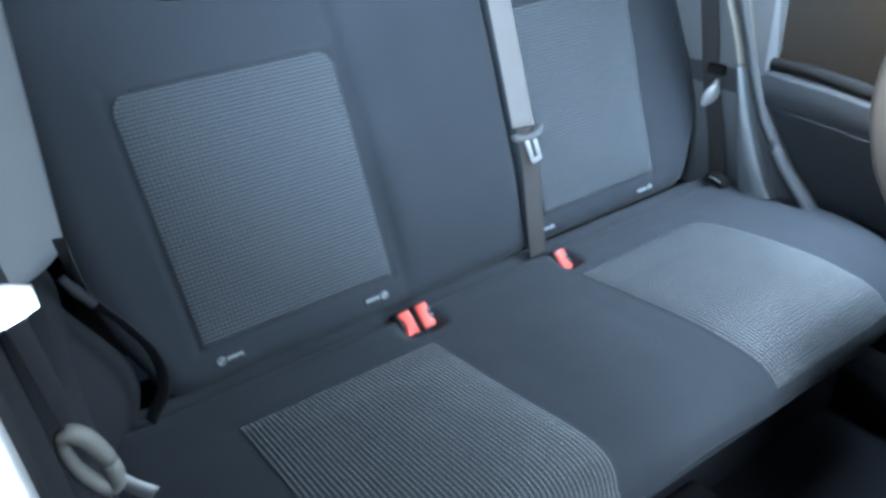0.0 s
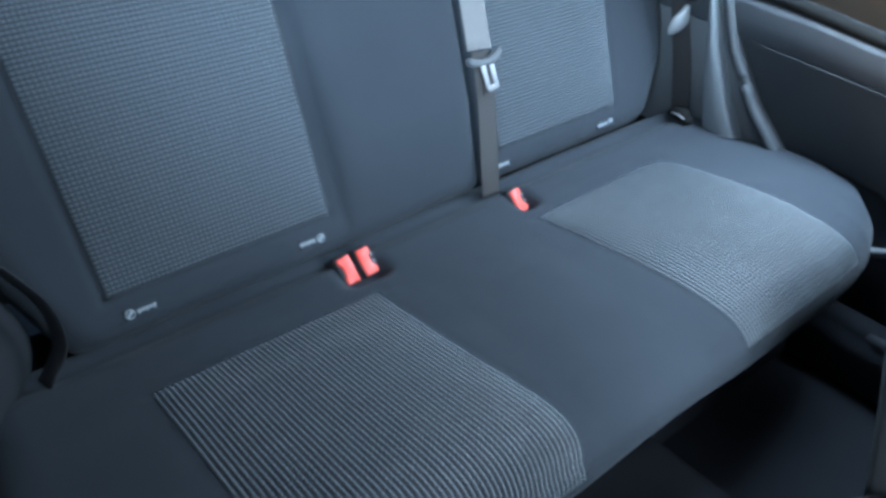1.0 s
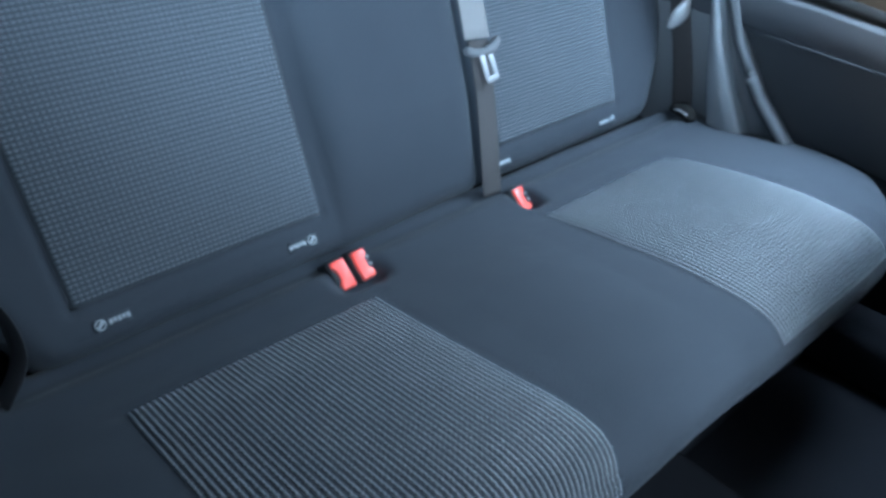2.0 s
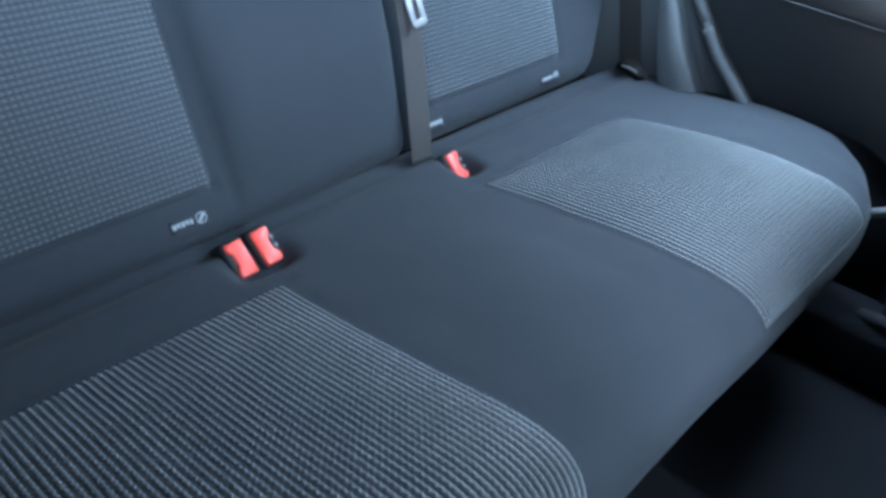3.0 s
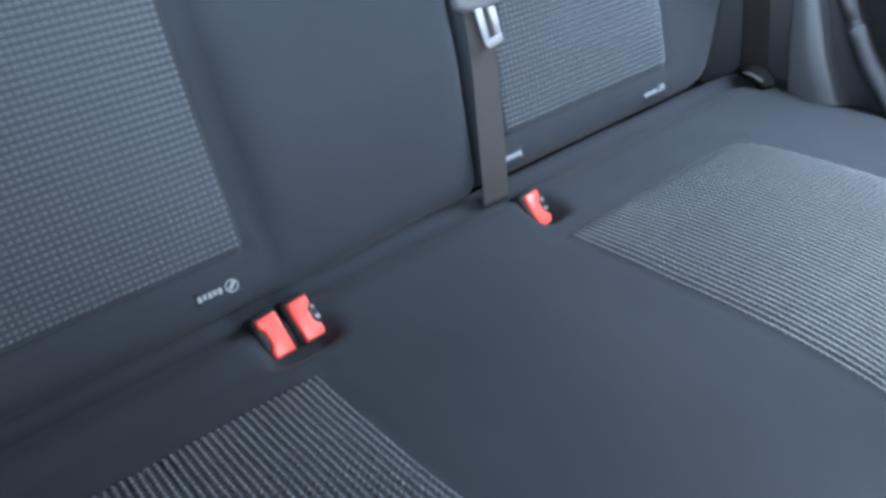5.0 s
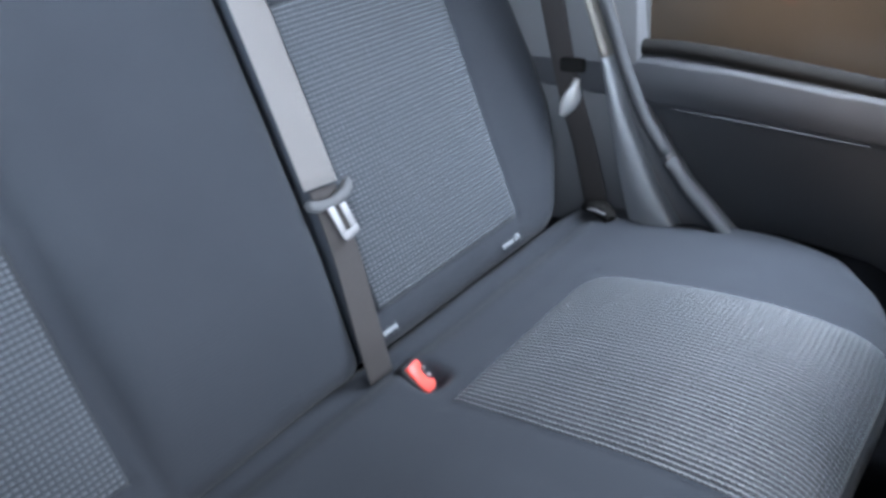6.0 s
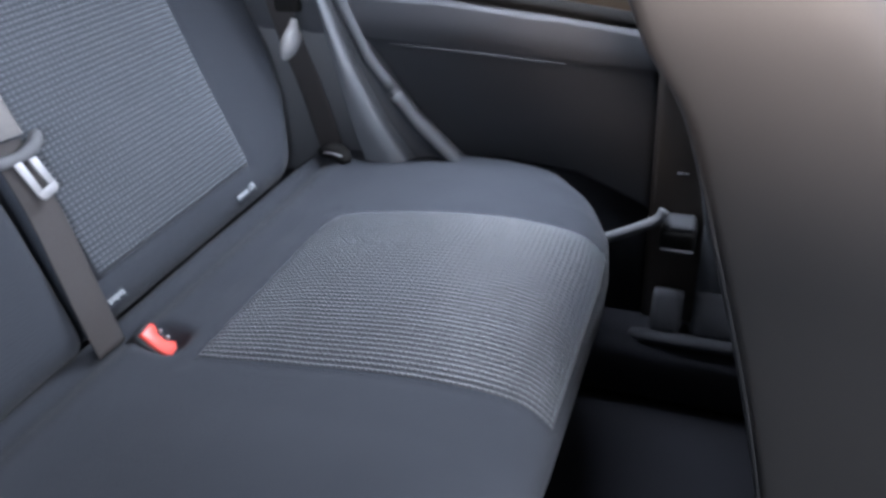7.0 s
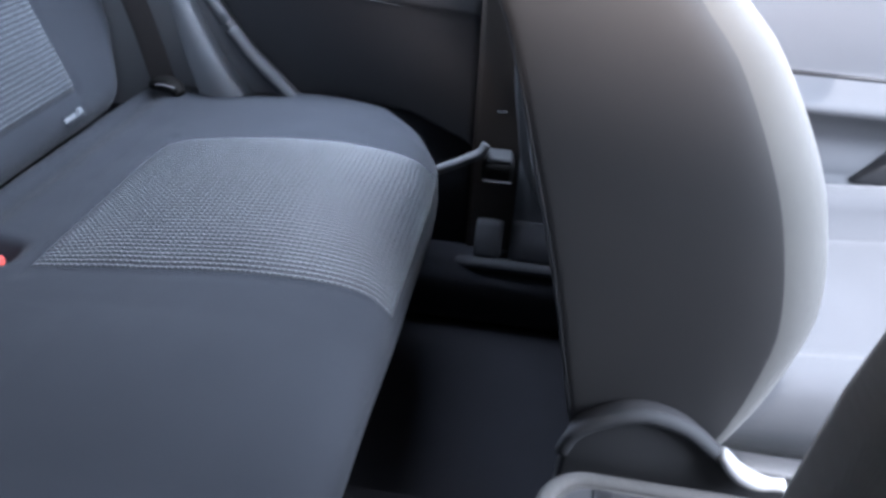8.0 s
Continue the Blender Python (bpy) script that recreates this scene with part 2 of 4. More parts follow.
def strip_bm(line, side, width, thick, parent=None, crown=0.0):
    """A flat band along a line of points; side: the direction of its width."""
    bm = bmesh.new()
    rows = []
    n = len(line)
    for i, p in enumerate(line):
        d = (line[min(i + 1, n - 1)] - line[max(i - 1, 0)]).normalized()
        s = (side[i] if isinstance(side, list) else Vector(side))
        s = (s - d * s.dot(d)).normalized()
        up = s.cross(d)
        ring = []
        for a, h in ((-0.5, 0), (-0.46, 0.5), (-0.2, 0.5 + crown), (0.2, 0.5 + crown), (0.46, 0.5), (0.5, 0), (0.46, -0.5), (-0.46, -0.5)):
            ring.append(bm.verts.new(local(parent, p + s * a * width + up * h * thick)))
        rows.append(ring)
    for r, q in zip(rows, rows[1:]):
        for k in range(len(r)):
            m = (k + 1) % len(r)
            bm.faces.new((r[k], r[m], q[m], q[k]))
    bm.faces.new(rows[0][::-1])
    bm.faces.new(rows[-1])
    return bm


def tube_bm(line, radius, sides=10, parent=None, flat=1.0):
    bm = bmesh.new()
    rows = []
    n = len(line)
    for i, p in enumerate(line):
        d = (line[min(i + 1, n - 1)] - line[max(i - 1, 0)]).normalized()
        a = d.cross(Vector((0.13, 0.2, 1))).normalized()
        b = d.cross(a)
        r = radius(i / (n - 1)) if callable(radius) else radius
        rows.append([bm.verts.new(local(parent, p + (a * math.cos(k) * r + b * math.sin(k) * r * flat))) for k in (2 * math.pi * j / sides for j in range(sides))])
    for r, q in zip(rows, rows[1:]):
        for k in range(sides):
            m = (k + 1) % sides
            bm.faces.new((r[k], r[m], q[m], q[k]))
    bm.faces.new(rows[0][::-1])
    bm.faces.new(rows[-1])
    return bm


def table(x, pairs):
    return float(np.interp(x, [p[0] for p in pairs], [p[1] for p in pairs]))


def ease(d, r):
    """0 at an edge, 1 at r from it, as a quarter circle."""
    if d >= r:
        return 1.0
    d = max(d, 0.0)
    return math.sqrt(max(0.0, 1 - (1 - d / r) ** 2))


def dip(d, w):
    return math.exp(-(d / w) ** 2)


# ---------------------------------------------------------------- rear bench: cushion
MID = 0.722
PROFILE = smooth_line([(0, 0.062, 0.335), (0, 0.028, 0.370), (0, -0.006, 0.3905), (0, -0.05, 0.3905), (0, -0.13, 0.384), (0, -0.25, 0.3915), (0, -0.37, 0.3975), (0, -0.455, 0.3955),
                       (0, -0.512, 0.3865), (0, -0.541, 0.3665), (0, -0.554, 0.341), (0, -0.549, 0.307), (0, -0.500, 0.284), (0, -0.40, 0.280)], 10)
PLEN = [0.0]
for p, q in zip(PROFILE, PROFILE[1:]):
    PLEN.append(PLEN[-1] + (q - p).length)


def profile(s):
    return float(np.interp(s, PLEN, [p.y for p in PROFILE])), float(np.interp(s, PLEN, [p.z for p in PROFILE]))


ENDS = ((0.0, 0.58), (0.015, 0.69), (0.045, 0.825), (0.10, 0.912), (0.17, 0.968), (0.235, 0.99), (0.31, 1.0))
CX0, CX1 = -0.025, 1.474


SEAMS = ((0.178, 0.205), (0.540, 0.574), (0.877, 0.911), (1.226, 1.244))


def seam_x(side, edge, s):
    """The seams of the two ribbed panels: side 0 near, 1 far; edge 0, 1: their lesser and greater x; s along the profile."""
    f = min(max((s - S_BACK) / 0.42, 0), 1)
    a, b = SEAMS[2 * side + edge]
    if (side, edge) == (0, 1):
        return a + (b - a) * f ** 1.35 + 0.019 * math.sin(math.pi * f ** 4)
    return a + (b - a) * f


S_BACK = float(np.interp(0.135, [-p.y for p in PROFILE], PLEN))
S_FRONT = S_BACK + 0.455
S_FRONTS = (S_BACK + 0.449, S_BACK + 0.429)


def cushion(x, s, lift=0.0):
    y, z = profile(s)
    e = min(x - CX0, CX1 - x)
    y = -0.02 + (y + 0.02) * table(e, ENDS)
    z -= 0.034 * (1 - ease(e, 0.06))
    for side in (0, 1):
        a, b = seam_x(side, 0, s), seam_x(side, 1, s)
        u, v = (x - a) / (b - a), (s - S_BACK) / (S_FRONTS[side] - S_BACK)
        if 0 < u < 1 and 0 < v < 1:
            z += 0.007 * (1 - abs(2 * u - 1) ** 3) * min(1, 5 * v) * min(1, 4 * (1 - v))
        if -0.02 < v < 1.0:
            z -= 0.0006 * (dip(x - a, 0.009) + dip(x - b, 0.009))
        if -0.05 < u < 1.05:
            z -= 0.0016 * dip(s - S_BACK, 0.007)
    mid = (x - seam_x(0, 1, s)) / (seam_x(1, 0, s) - seam_x(0, 1, s))
    if 0 < mid < 1:
        z += 0.011 * math.sin(math.pi * mid) ** 1.2 * min(1, max(0, s - S_BACK + 0.06) * 6)
    along = min(max((s - S_BACK + 0.04) / (S_FRONT - S_BACK + 0.06), 0), 1)
    for xc in (0.315, 1.125):
        if abs(x - xc) < 0.30:
            z += 0.015 * math.cos(math.pi / 2 * (x - xc) / 0.30) * math.sin(math.pi * along) ** 0.8
    for bx, wide in ((0.5485, 0.039), (0.899, 0.021)):
        z -= 0.024 * math.exp(-(((x - bx) / wide) ** 4) - ((y + 0.078) / 0.026) ** 4)
    z -= 0.015 * dip(y + 0.020, 0.022)
    z += 0.0026 * noise.noise((x * 5, s * 5, 3.1)) + 0.0008 * noise.noise((x * 16, s * 16, 9.1))
    return Vector((x, y, z + lift))


def raised(fn, u, v, d, eps=0.004):
    p = fn(u, v)
    a, b = fn(u + eps, v) - p, fn(u, v + eps) - p
    n = a.cross(b).normalized()
    return p, a.normalized(), n.cross(a).normalized(), n * d


def nubs(name, fn, spots, along, across, height, flip, material, parent, label, slant=0.0):
    """Raised yarn loops on a surface: low six-sided domes, leaning by slant along their rib, all in one mesh."""
    vs, fs = [], []
    off = origin(parent)
    for u, v in spots:
        p, a, b, n = raised(fn, u, v, 1.0)
        n = n * flip
        p = p - off
        b = b + a * slant
        k0 = len(vs)
        jig = random.uniform(0.9, 1.1)
        for r, h in ((1.0, -0.1), (0.76, 0.85)):
            for k in range(6):
                t = math.pi / 3 * k
                vs.append(p + a * across * r * math.cos(t) + b * along * r * math.sin(t) + n * height * h * jig)
        vs.append(p + n * height * jig)
        for k in range(6):
            m = (k + 1) % 6
            fs.append((k0 + k, k0 + m, k0 + 6 + m, k0 + 6 + k))
            fs.append((k0 + 6 + k, k0 + 6 + m, k0 + 12))
    me = bpy.data.meshes.new(name)
    me.from_pydata(vs, [], fs)
    ob = finish(new(name, me), material, parent, label)
    return tagged(ob, kind="stuff")


def ribs(name, fn, count, steps, half, height, flip, material, parent, label, start):
    """Raised yarn ribs side by side along v, gently beaded, all in one mesh."""
    vs, fs = [], []
    off = origin(parent)
    for i in range(count):
        u = 0.010 + 0.980 * (i + 0.5) / count
        for j in range(steps + 1):
            v = 0.006 + start(u) + (0.988 - start(u)) * j / steps
            p, a, _, n = raised(fn, u, v, 1.0)
            n, p = n * flip, p - off
            swell = random.uniform(0.95, 1.05) * (1.08 if j % 2 else 0.92)
            k0 = len(vs)
            for w, h in ((-1.0, -0.2), (-0.78, 0.82), (0.0, 1.0), (0.78, 0.82), (1.0, -0.2)):
                vs.append(p + a * half * w * swell + n * height * h * swell)
            if j:
                for k in range(4):
                    fs.append((k0 - 5 + k, k0 - 4 + k, k0 + 1 + k, k0 + k))
    me = bpy.data.meshes.new(name)
    me.from_pydata(vs, [], fs)
    return tagged(finish(new(name, me), material, parent, label), kind="stuff")


bench = thing("rear_bench", (MID, -0.28, 0.16), "dark grey cloth split rear bench with ribbed panels", "car bench")
LAST = PLEN[-1]
base = sheet("cushion", lambda u, v: cushion(CX0 + (CX1 - CX0) * u, LAST * v), 230, 130, CLOTH, bench, "plain dark grey cloth cushion",
      back=lambda u, v: Vector((CX0 + 0.02 + (CX1 - CX0 - 0.04) * u, (-0.02 + (profile(LAST * v)[0] + 0.02) * table(min(u, 1 - u) * 1.45, ENDS)) * 0.9, 0.20 + 0.07 * (1 - v))))
PITCH = 0.0070
BEAD_LEAN = -0.40
for side in (0, 1):
    corner = (0.05, 0.17)[side]

    def straight(u, v, side=side):
        s = S_BACK + (S_FRONTS[side] - S_BACK) * v
        return cushion(seam_x(side, 0, s) * (1 - u) + seam_x(side, 1, s) * u, s, -0.0006 + 0.0014 * min(1, 16 * u, 16 * (1 - u), 20 * v + 0.1))

    def panel(u, v, side=side, corner=corner):
        # the outer corner at the back is rounded off
        if v < corner:
            k = 1 - v / corner
            inset = corner * (1 - math.sqrt(max(0.0, 1 - k * k)))
            u = inset + (1 - inset) * u if side == 0 else (1 - inset) * u
        return straight(u, v)

    def rib_start(u, side=side, corner=corner):
        o = u if side == 0 else 1 - u
        return corner * (1 - math.sqrt(1 - (1 - o / corner) ** 2)) if o < corner else 0.0
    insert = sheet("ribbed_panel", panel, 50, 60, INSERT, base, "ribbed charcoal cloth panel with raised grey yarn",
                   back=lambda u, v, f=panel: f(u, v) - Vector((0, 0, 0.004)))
    ribs("raised_yarn", straight, int(0.345 / PITCH), 150, 0.0020, 0.0011, -1, RIBYARN, base, "fine raised ribs of grey yarn", rib_start)
    count, rows = int(0.345 / PITCH), int((S_FRONTS[side] - S_BACK) / PITCH)
    spots = [(0.010 + 0.980 * (i + 0.5) / count, 0.01 + 0.98 * (j + 0.5) / rows) for i in range(count) for j in range(rows)]
    nubs("bead_yarn", straight, [p for p in spots if p[1] > rib_start(p[0]) + 0.005], 0.0035, 0.0021, 0.0017, -1, BEAD, base, "pale yarn beads along the ribs", BEAD_LEAN)
    for edge in (0, 1):
        line = [cushion(seam_x(side, edge, s), s, -0.0003) for s in np.linspace(S_BACK + (0.06 if edge == side else 0.0), S_FRONTS[side], 40)]
        part("seam", tube_bm(line, 0.0007, 6, base), CLOTH, base)

# ---------------------------------------------------------------- rear bench: backrests
TILT = math.atan(0.437)
UPB, OUT = Vector((0, math.sin(TILT), math.cos(TILT))), Vector((0, -math.cos(TILT), math.sin(TILT)))
SB0S, SB1 = (-0.043, -0.031), 0.66
SPLIT = 0.866
SIDE_CURVE = ((-0.06, 0.145), (-0.02, 0.12), (0.03, 0.085), (0.09, 0.04), (0.16, 0.012), (0.24, 0.0), (0.7, 0.0))
EDGES = (0.045, SPLIT - 0.004, SPLIT + 0.004, 1.462)
PANELS = ((0.184, 0.173, 0.546, 0.563), (0.912, 0.935, 1.238, 1.292))
SP0, SP1 = 0.030, 0.455


def split_lean(s):
    """The joint between the backrests leans with the belt."""
    return 0.075 * max(0.0, s)


def bottom(which, x):
    """Where the lower edge of a backrest lies; the wide one rises a little towards the middle of the car."""
    if which:
        return SB0S[1]
    f = min(max((x - 0.58) / 0.22, 0.0), 1.0)
    return SB0S[0] + 0.007 * f * f * (3 - 2 * f)


def panel_x(which, edge, s):
    p = PANELS[which]
    f = (s - SP0) / (SP1 - SP0)
    return p[2 * edge] * (1 - f) + p[2 * edge + 1] * f


def rest(which, x, s, lift=0.0):
    d = 0.0
    a, b = panel_x(which, 0, s), panel_x(which, 1, s)
    u, v = (x - a) / (b - a), (s - SP0) / (SP1 - SP0)
    if 0 < u < 1 and 0 < v < 1:
        d += 0.010 * (1 - (2 * u - 1) ** 4) * min(1, 6 * v) * min(1, 6 * (1 - v))
    if -0.02 < v < 1.02:
        d -= 0.004 * (dip(x - a, 0.006) + dip(x - b, 0.006))
    if -0.02 < u < 1.02:
        d -= 0.004 * (dip(s - SP0, 0.006) + dip(s - SP1, 0.006))
    lo, hi = EDGES[2 * which] + (split_lean(s) if which else 0), EDGES[2 * which + 1] + (0 if which else split_lean(s))
    if which == 0:
        lo += table(s, SIDE_CURVE) * 0.55
        if x > 0.572:
            d += 0.032 * ease(min(x - 0.572, hi - x), 0.052) * min(1, max(0, s + 0.03) * 6)
    else:
        hi -= table(s, SIDE_CURVE)
    edge = ease(x - lo, 0.05) if which == 0 else ease(hi - x, 0.05)
    gap = ease(hi - x, 0.022) if which == 0 else ease(x - lo, 0.022)
    d -= 0.045 * (1 - edge) + 0.03 * (1 - gap) + 0.050 * (1 - ease(s - bottom(which, x), 0.040)) + 0.05 * (1 - ease(SB1 - s, 0.07))
    d += 0.0024 * noise.noise((x * 5, s * 5, 7.7 + which)) + 0.0008 * noise.noise((x * 15, s * 15, 2.7 + which))
    return Vector((x, 0, 0.42)) + UPB * s + OUT * (d + lift)


def rest_solid(which, parent):
    def limits(s):
        lo, hi = EDGES[2 * which] + (split_lean(s) if which else 0), EDGES[2 * which + 1] + (0 if which else split_lean(s))
        return (lo + table(s, SIDE_CURVE) * 0.55, hi) if which == 0 else (lo, hi - table(s, SIDE_CURVE))

    def front(u, v):
        x = EDGES[2 * which] + (EDGES[2 * which + 1] - EDGES[2 * which]) * u
        s = bottom(which, x) + (SB1 - bottom(which, x)) * v
        lo, hi = limits(s)
        return rest(which, lo + (hi - lo) * u, s)

    def behind(u, v):
        s = SB0S[which] + (SB1 - SB0S[which]) * v
        lo, hi = limits(s)
        return Vector((lo + 0.006 + (hi - lo - 0.012) * u, 0, 0.42)) + UPB * (s * 0.98) - OUT * 0.10
    return sheet("backrest", front, 110 if which == 0 else 80, 100, CLOTH, parent, WORDS[which], back=behind)


WORDS = ("wide dark grey cloth backrest", "narrow dark grey cloth backrest")
for which in (0, 1):
    back = rest_solid(which, bench)

    def face(u, v, which=which):
        s = SP0 + (SP1 - SP0) * v
        return rest(which, panel_x(which, 0, s) * (1 - u) + panel_x(which, 1, s) * u, s, 0.0012)

    def face_cut(u, v, f=face, which=which):
        # the top corners of the panel are rounded off
        if v > 0.91:
            k = (v - 0.91) / 0.09
            inset = 0.10 * (1 - math.sqrt(max(0.0, 1 - k * k)))
            u = inset + (1 - 2 * inset) * u
        return f(u, v)
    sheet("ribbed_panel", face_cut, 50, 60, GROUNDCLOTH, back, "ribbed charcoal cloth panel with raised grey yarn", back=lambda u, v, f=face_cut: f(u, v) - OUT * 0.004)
    nu, nv = int((PANELS[which][2] - PANELS[which][0]) / PITCH), int((SP1 - SP0) / PITCH)
    nubs("raised_yarn", face_cut, [(0.014 + 0.972 * (i + 0.5) / nu, 0.010 + 0.980 * (j + 0.5) / nv) for i in range(nu) for j in range(nv)],
         0.0023, 0.0038, 0.0013, 1, YARN, back, "rows of small raised grey yarn loops")
    for edge in (0, 1):
        part("seam", tube_bm([rest(which, panel_x(which, edge, s), s, 0.0005) for s in np.linspace(SP0, SP1 - 0.03, 30)], 0.0016, 6, back), CLOTH, back)
    part("seam", tube_bm([face_cut(u, 1.0) for u in np.linspace(0, 1, 30)], 0.0022, 6, back), CLOTH, back)
    part("seam", tube_bm([face_cut(u, 0.0) for u in np.linspace(0, 1, 30)], 0.0016, 6, back), CLOTH, back)
    # two woven tags: a ring with an icon and a bar of lettering
    for n, (lo, hi, ring_at) in enumerate(((0.200, 0.246, 0), (0.480, 0.526, 1)) if which == 0 else ((0.886, 0.931, 0), (1.176, 1.222, 1))):
        ring_x = lo + 0.008 if ring_at == 0 else hi - 0.008
        bar = (lo + 0.018, hi) if ring_at == 0 else (lo, hi - 0.018)
        holder = part("woven_tag", strip_bm([rest(which, x, 0.0, 0.0010) for x in np.linspace(lo - 0.001, hi + 0.001, 8)], UPB, 0.015, 0.0008, back), CLOTH, back, "dark woven tag with pale thread")
        step = (bar[1] - bar[0]) / 5
        for n_bar in range(5):
            part("tag_bar", strip_bm([rest(which, bar[0] + step * (n_bar + f), 0.0006 * (n_bar % 2), 0.0018) for f in (0.05, 0.45, 0.85)], UPB, 0.0058 if n_bar % 2 else 0.0068, 0.0010, holder), THREAD, holder)
        ring = [rest(which, ring_x + 0.0065 * math.cos(t), 0.0065 * math.sin(t), 0.0018) for t in np.linspace(0, 2 * math.pi, 22)]
        part("tag_ring", tube_bm(ring, 0.0009, 6, holder), THREAD, holder)
        part("tag_icon", strip_bm([rest(which, ring_x + k * 0.004, k * 0.004, 0.0018) for k in (-1, -0.4, 0.3, 1)], Vector((1, 0, 0)), 0.0045, 0.0012, holder), THREAD, holder)

# head restraint over the near half of the wide backrest
head = thing("head_restraint", (0.40, 0.27, 0.97), "dark grey padded head restraint on the rear backrest", "head restraint")
part("pad", box_bm((0.28, 0.20, 0.945), (0.52, 0.33, 1.10), 0.045, 5, head), BLACK, head)
for x in (0.345, 0.455):
    part("post", tube_bm([Vector((x, 0.27, 0.90)), Vector((x, 0.268, 0.96))], 0.006, 10, head), STEEL, head)

# ---------------------------------------------------------------- belts and buckles of the bench
def buckle(at, yaw, pitch, notch):
    """A buckle lying on the cushion: a black rounded case with a red press button on its end."""
    ob = thing("seat_belt_buckle", at, "black seat belt buckle with red release button on the bench", "belt buckle", "rear belt buckles")
    m = pose(0, 0, 0, pitch, 0, yaw)

    def put(bm):
        bmesh.ops.transform(bm, matrix=m, verts=bm.verts)
        return bm
    case = box_bm((-0.0170, -0.029, -0.04), (0.0170, 0.029, 0.012), 0.008, 3)
    part("case", put(case), BLACK, ob)
    w = 0.0122
    outline = [(-w, -0.023), (w, -0.023), (w, -0.012), (w - abs(notch), -0.006), (w - abs(notch), 0.008), (w, 0.014), (w, 0.023), (-w, 0.023)]
    if notch < 0:
        outline = [(-x, y) for x, y in outline][::-1]
    part("release_button", put(slab_bm(outline, 2, 0.006, 0.0165, 0.003, 2)), RED, ob, "bright red plastic release button")
    if notch > 0:
        for y in (-0.004, 0.008):
            part("latch", put(box_bm((w - 0.003, y - 0.0025, 0.010), (w + 0.002, y + 0.0025, 0.0155), 0.001, 1)), STEEL, ob)
    return ob


buckle((0.530, -0.051, 0.375), 6, 47, -0.004)
buckle((0.567, -0.050, 0.376), 6, 47, 0.006)
buckle((0.899, -0.057, 0.369), 8, 47, 0.007)

belt = thing("seat_belt", (0.90, 0.02, 0.40), "grey lap and shoulder belt hanging over the rear backrest", "seat belt", "seat belts")
# x centre and distance along the backrest
def belt_line(rows):
    return smooth_line([Vector((x, 0, 0.42)) + UPB * s + OUT * o for x, s, o in rows], 8)


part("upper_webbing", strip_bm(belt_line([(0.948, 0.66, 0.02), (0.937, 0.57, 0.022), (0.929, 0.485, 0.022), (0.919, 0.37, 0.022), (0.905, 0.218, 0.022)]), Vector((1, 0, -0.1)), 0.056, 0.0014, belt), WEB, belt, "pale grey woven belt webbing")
# Same webbing as the upper half; its shade is put into a darker material.
part("lower_webbing", strip_bm(belt_line([(0.906, 0.215, 0.021), (0.896, 0.13, 0.020), (0.881, 0.06, 0.020), (0.871, 0.01, 0.018), (0.868, -0.045, 0.006)]), Vector((1, 0, -0.1)), 0.043, 0.0016, belt), WEB_SHADED, belt, "belt webbing painted dark brown for shade")
def on_rest(x, s, o):
    return Vector((x, 0, 0.42)) + UPB * s + OUT * o


def plate(name, outline, lo, hi, bevel, material, label):
    """A small plate lying on the backrest: outline in x and distance up the backrest."""
    bm = slab_bm(outline, 2, lo, hi, bevel, 2)
    for v in bm.verts:
        v.co = on_rest(v.co.x, v.co.y, v.co.z) - belt.location
    return part(name, bm, material, belt, label)


plate("tongue_grip", [(0.866, 0.206), (0.868, 0.196), (0.880, 0.190), (0.905, 0.1875), (0.925, 0.190), (0.937, 0.197), (0.943, 0.207), (0.940, 0.214), (0.934, 0.213), (0.925, 0.206), (0.905, 0.2005), (0.885, 0.203), (0.872, 0.209)], 0.021, 0.040, 0.005, FILLERTRIM, "grey plastic tongue grip")
for x, top, foot in ((0.893, 0.190, 0.148), (0.912, 0.188, 0.153)):
    plate("tongue", [(x - 0.0055, top), (x + 0.0055, top), (x + 0.0065, foot), (x - 0.0025, foot)], 0.036, 0.039, 0.001, STEEL, "dull steel tongue prong")
plate("tongue_tip", [(0.8905, 0.152), (0.9185, 0.156), (0.919, 0.148), (0.914, 0.1445), (0.896, 0.142), (0.892, 0.145)], 0.0358, 0.0392, 0.001, STEEL, "bright steel tongue tip")

side_belt = thing("seat_belt", (1.43, 0.03, 0.40), "grey outer rear belt beside the backrest", "seat belt", "seat belts")
part("webbing", strip_bm(smooth_line([(1.425, 0.10, 1.02), (1.428, 0.06, 0.80), (1.432, 0.03, 0.61), (1.43, 0.0, 0.50), (1.415, -0.03, 0.40)], 8), Vector((0, 1, 0)), 0.046, 0.0014, side_belt), WEB_SHADED, side_belt)
part("tongue_grip", tube_bm(smooth_line([(1.424, 0.006, 0.622), (1.418, 0.010, 0.600), (1.420, 0.022, 0.575), (1.424, 0.036, 0.556)], 6), lambda t: 0.009 + 0.011 * math.sin(math.pi * t), 12, side_belt, 0.6), PALE, side_belt, "pale plastic tongue grip")
part("belt_guide", box_bm((1.412, -0.012, 0.634), (1.428, 0.034, 0.658), 0.006, 2, side_belt), RUBBER, side_belt, "black belt guide")
anchor = thing("belt_anchor", (1.40, -0.05, 0.385), "black belt anchor cap in the seat corner", "belt anchor")
part("cap", tube_bm(smooth_line([(1.385, -0.075, 0.392), (1.392, -0.06, 0.402), (1.40, -0.035, 0.402), (1.405, -0.015, 0.395)], 6), lambda t: 0.010 + 0.008 * math.sin(math.pi * t), 12, anchor, 0.8), RUBBER, anchor)
part("clip", strip_bm(smooth_line([(1.376, -0.07, 0.405), (1.376, -0.05, 0.409), (1.378, -0.035, 0.407)], 4), Vector((1, 0, 0)), 0.005, 0.002, anchor), STEEL, anchor)

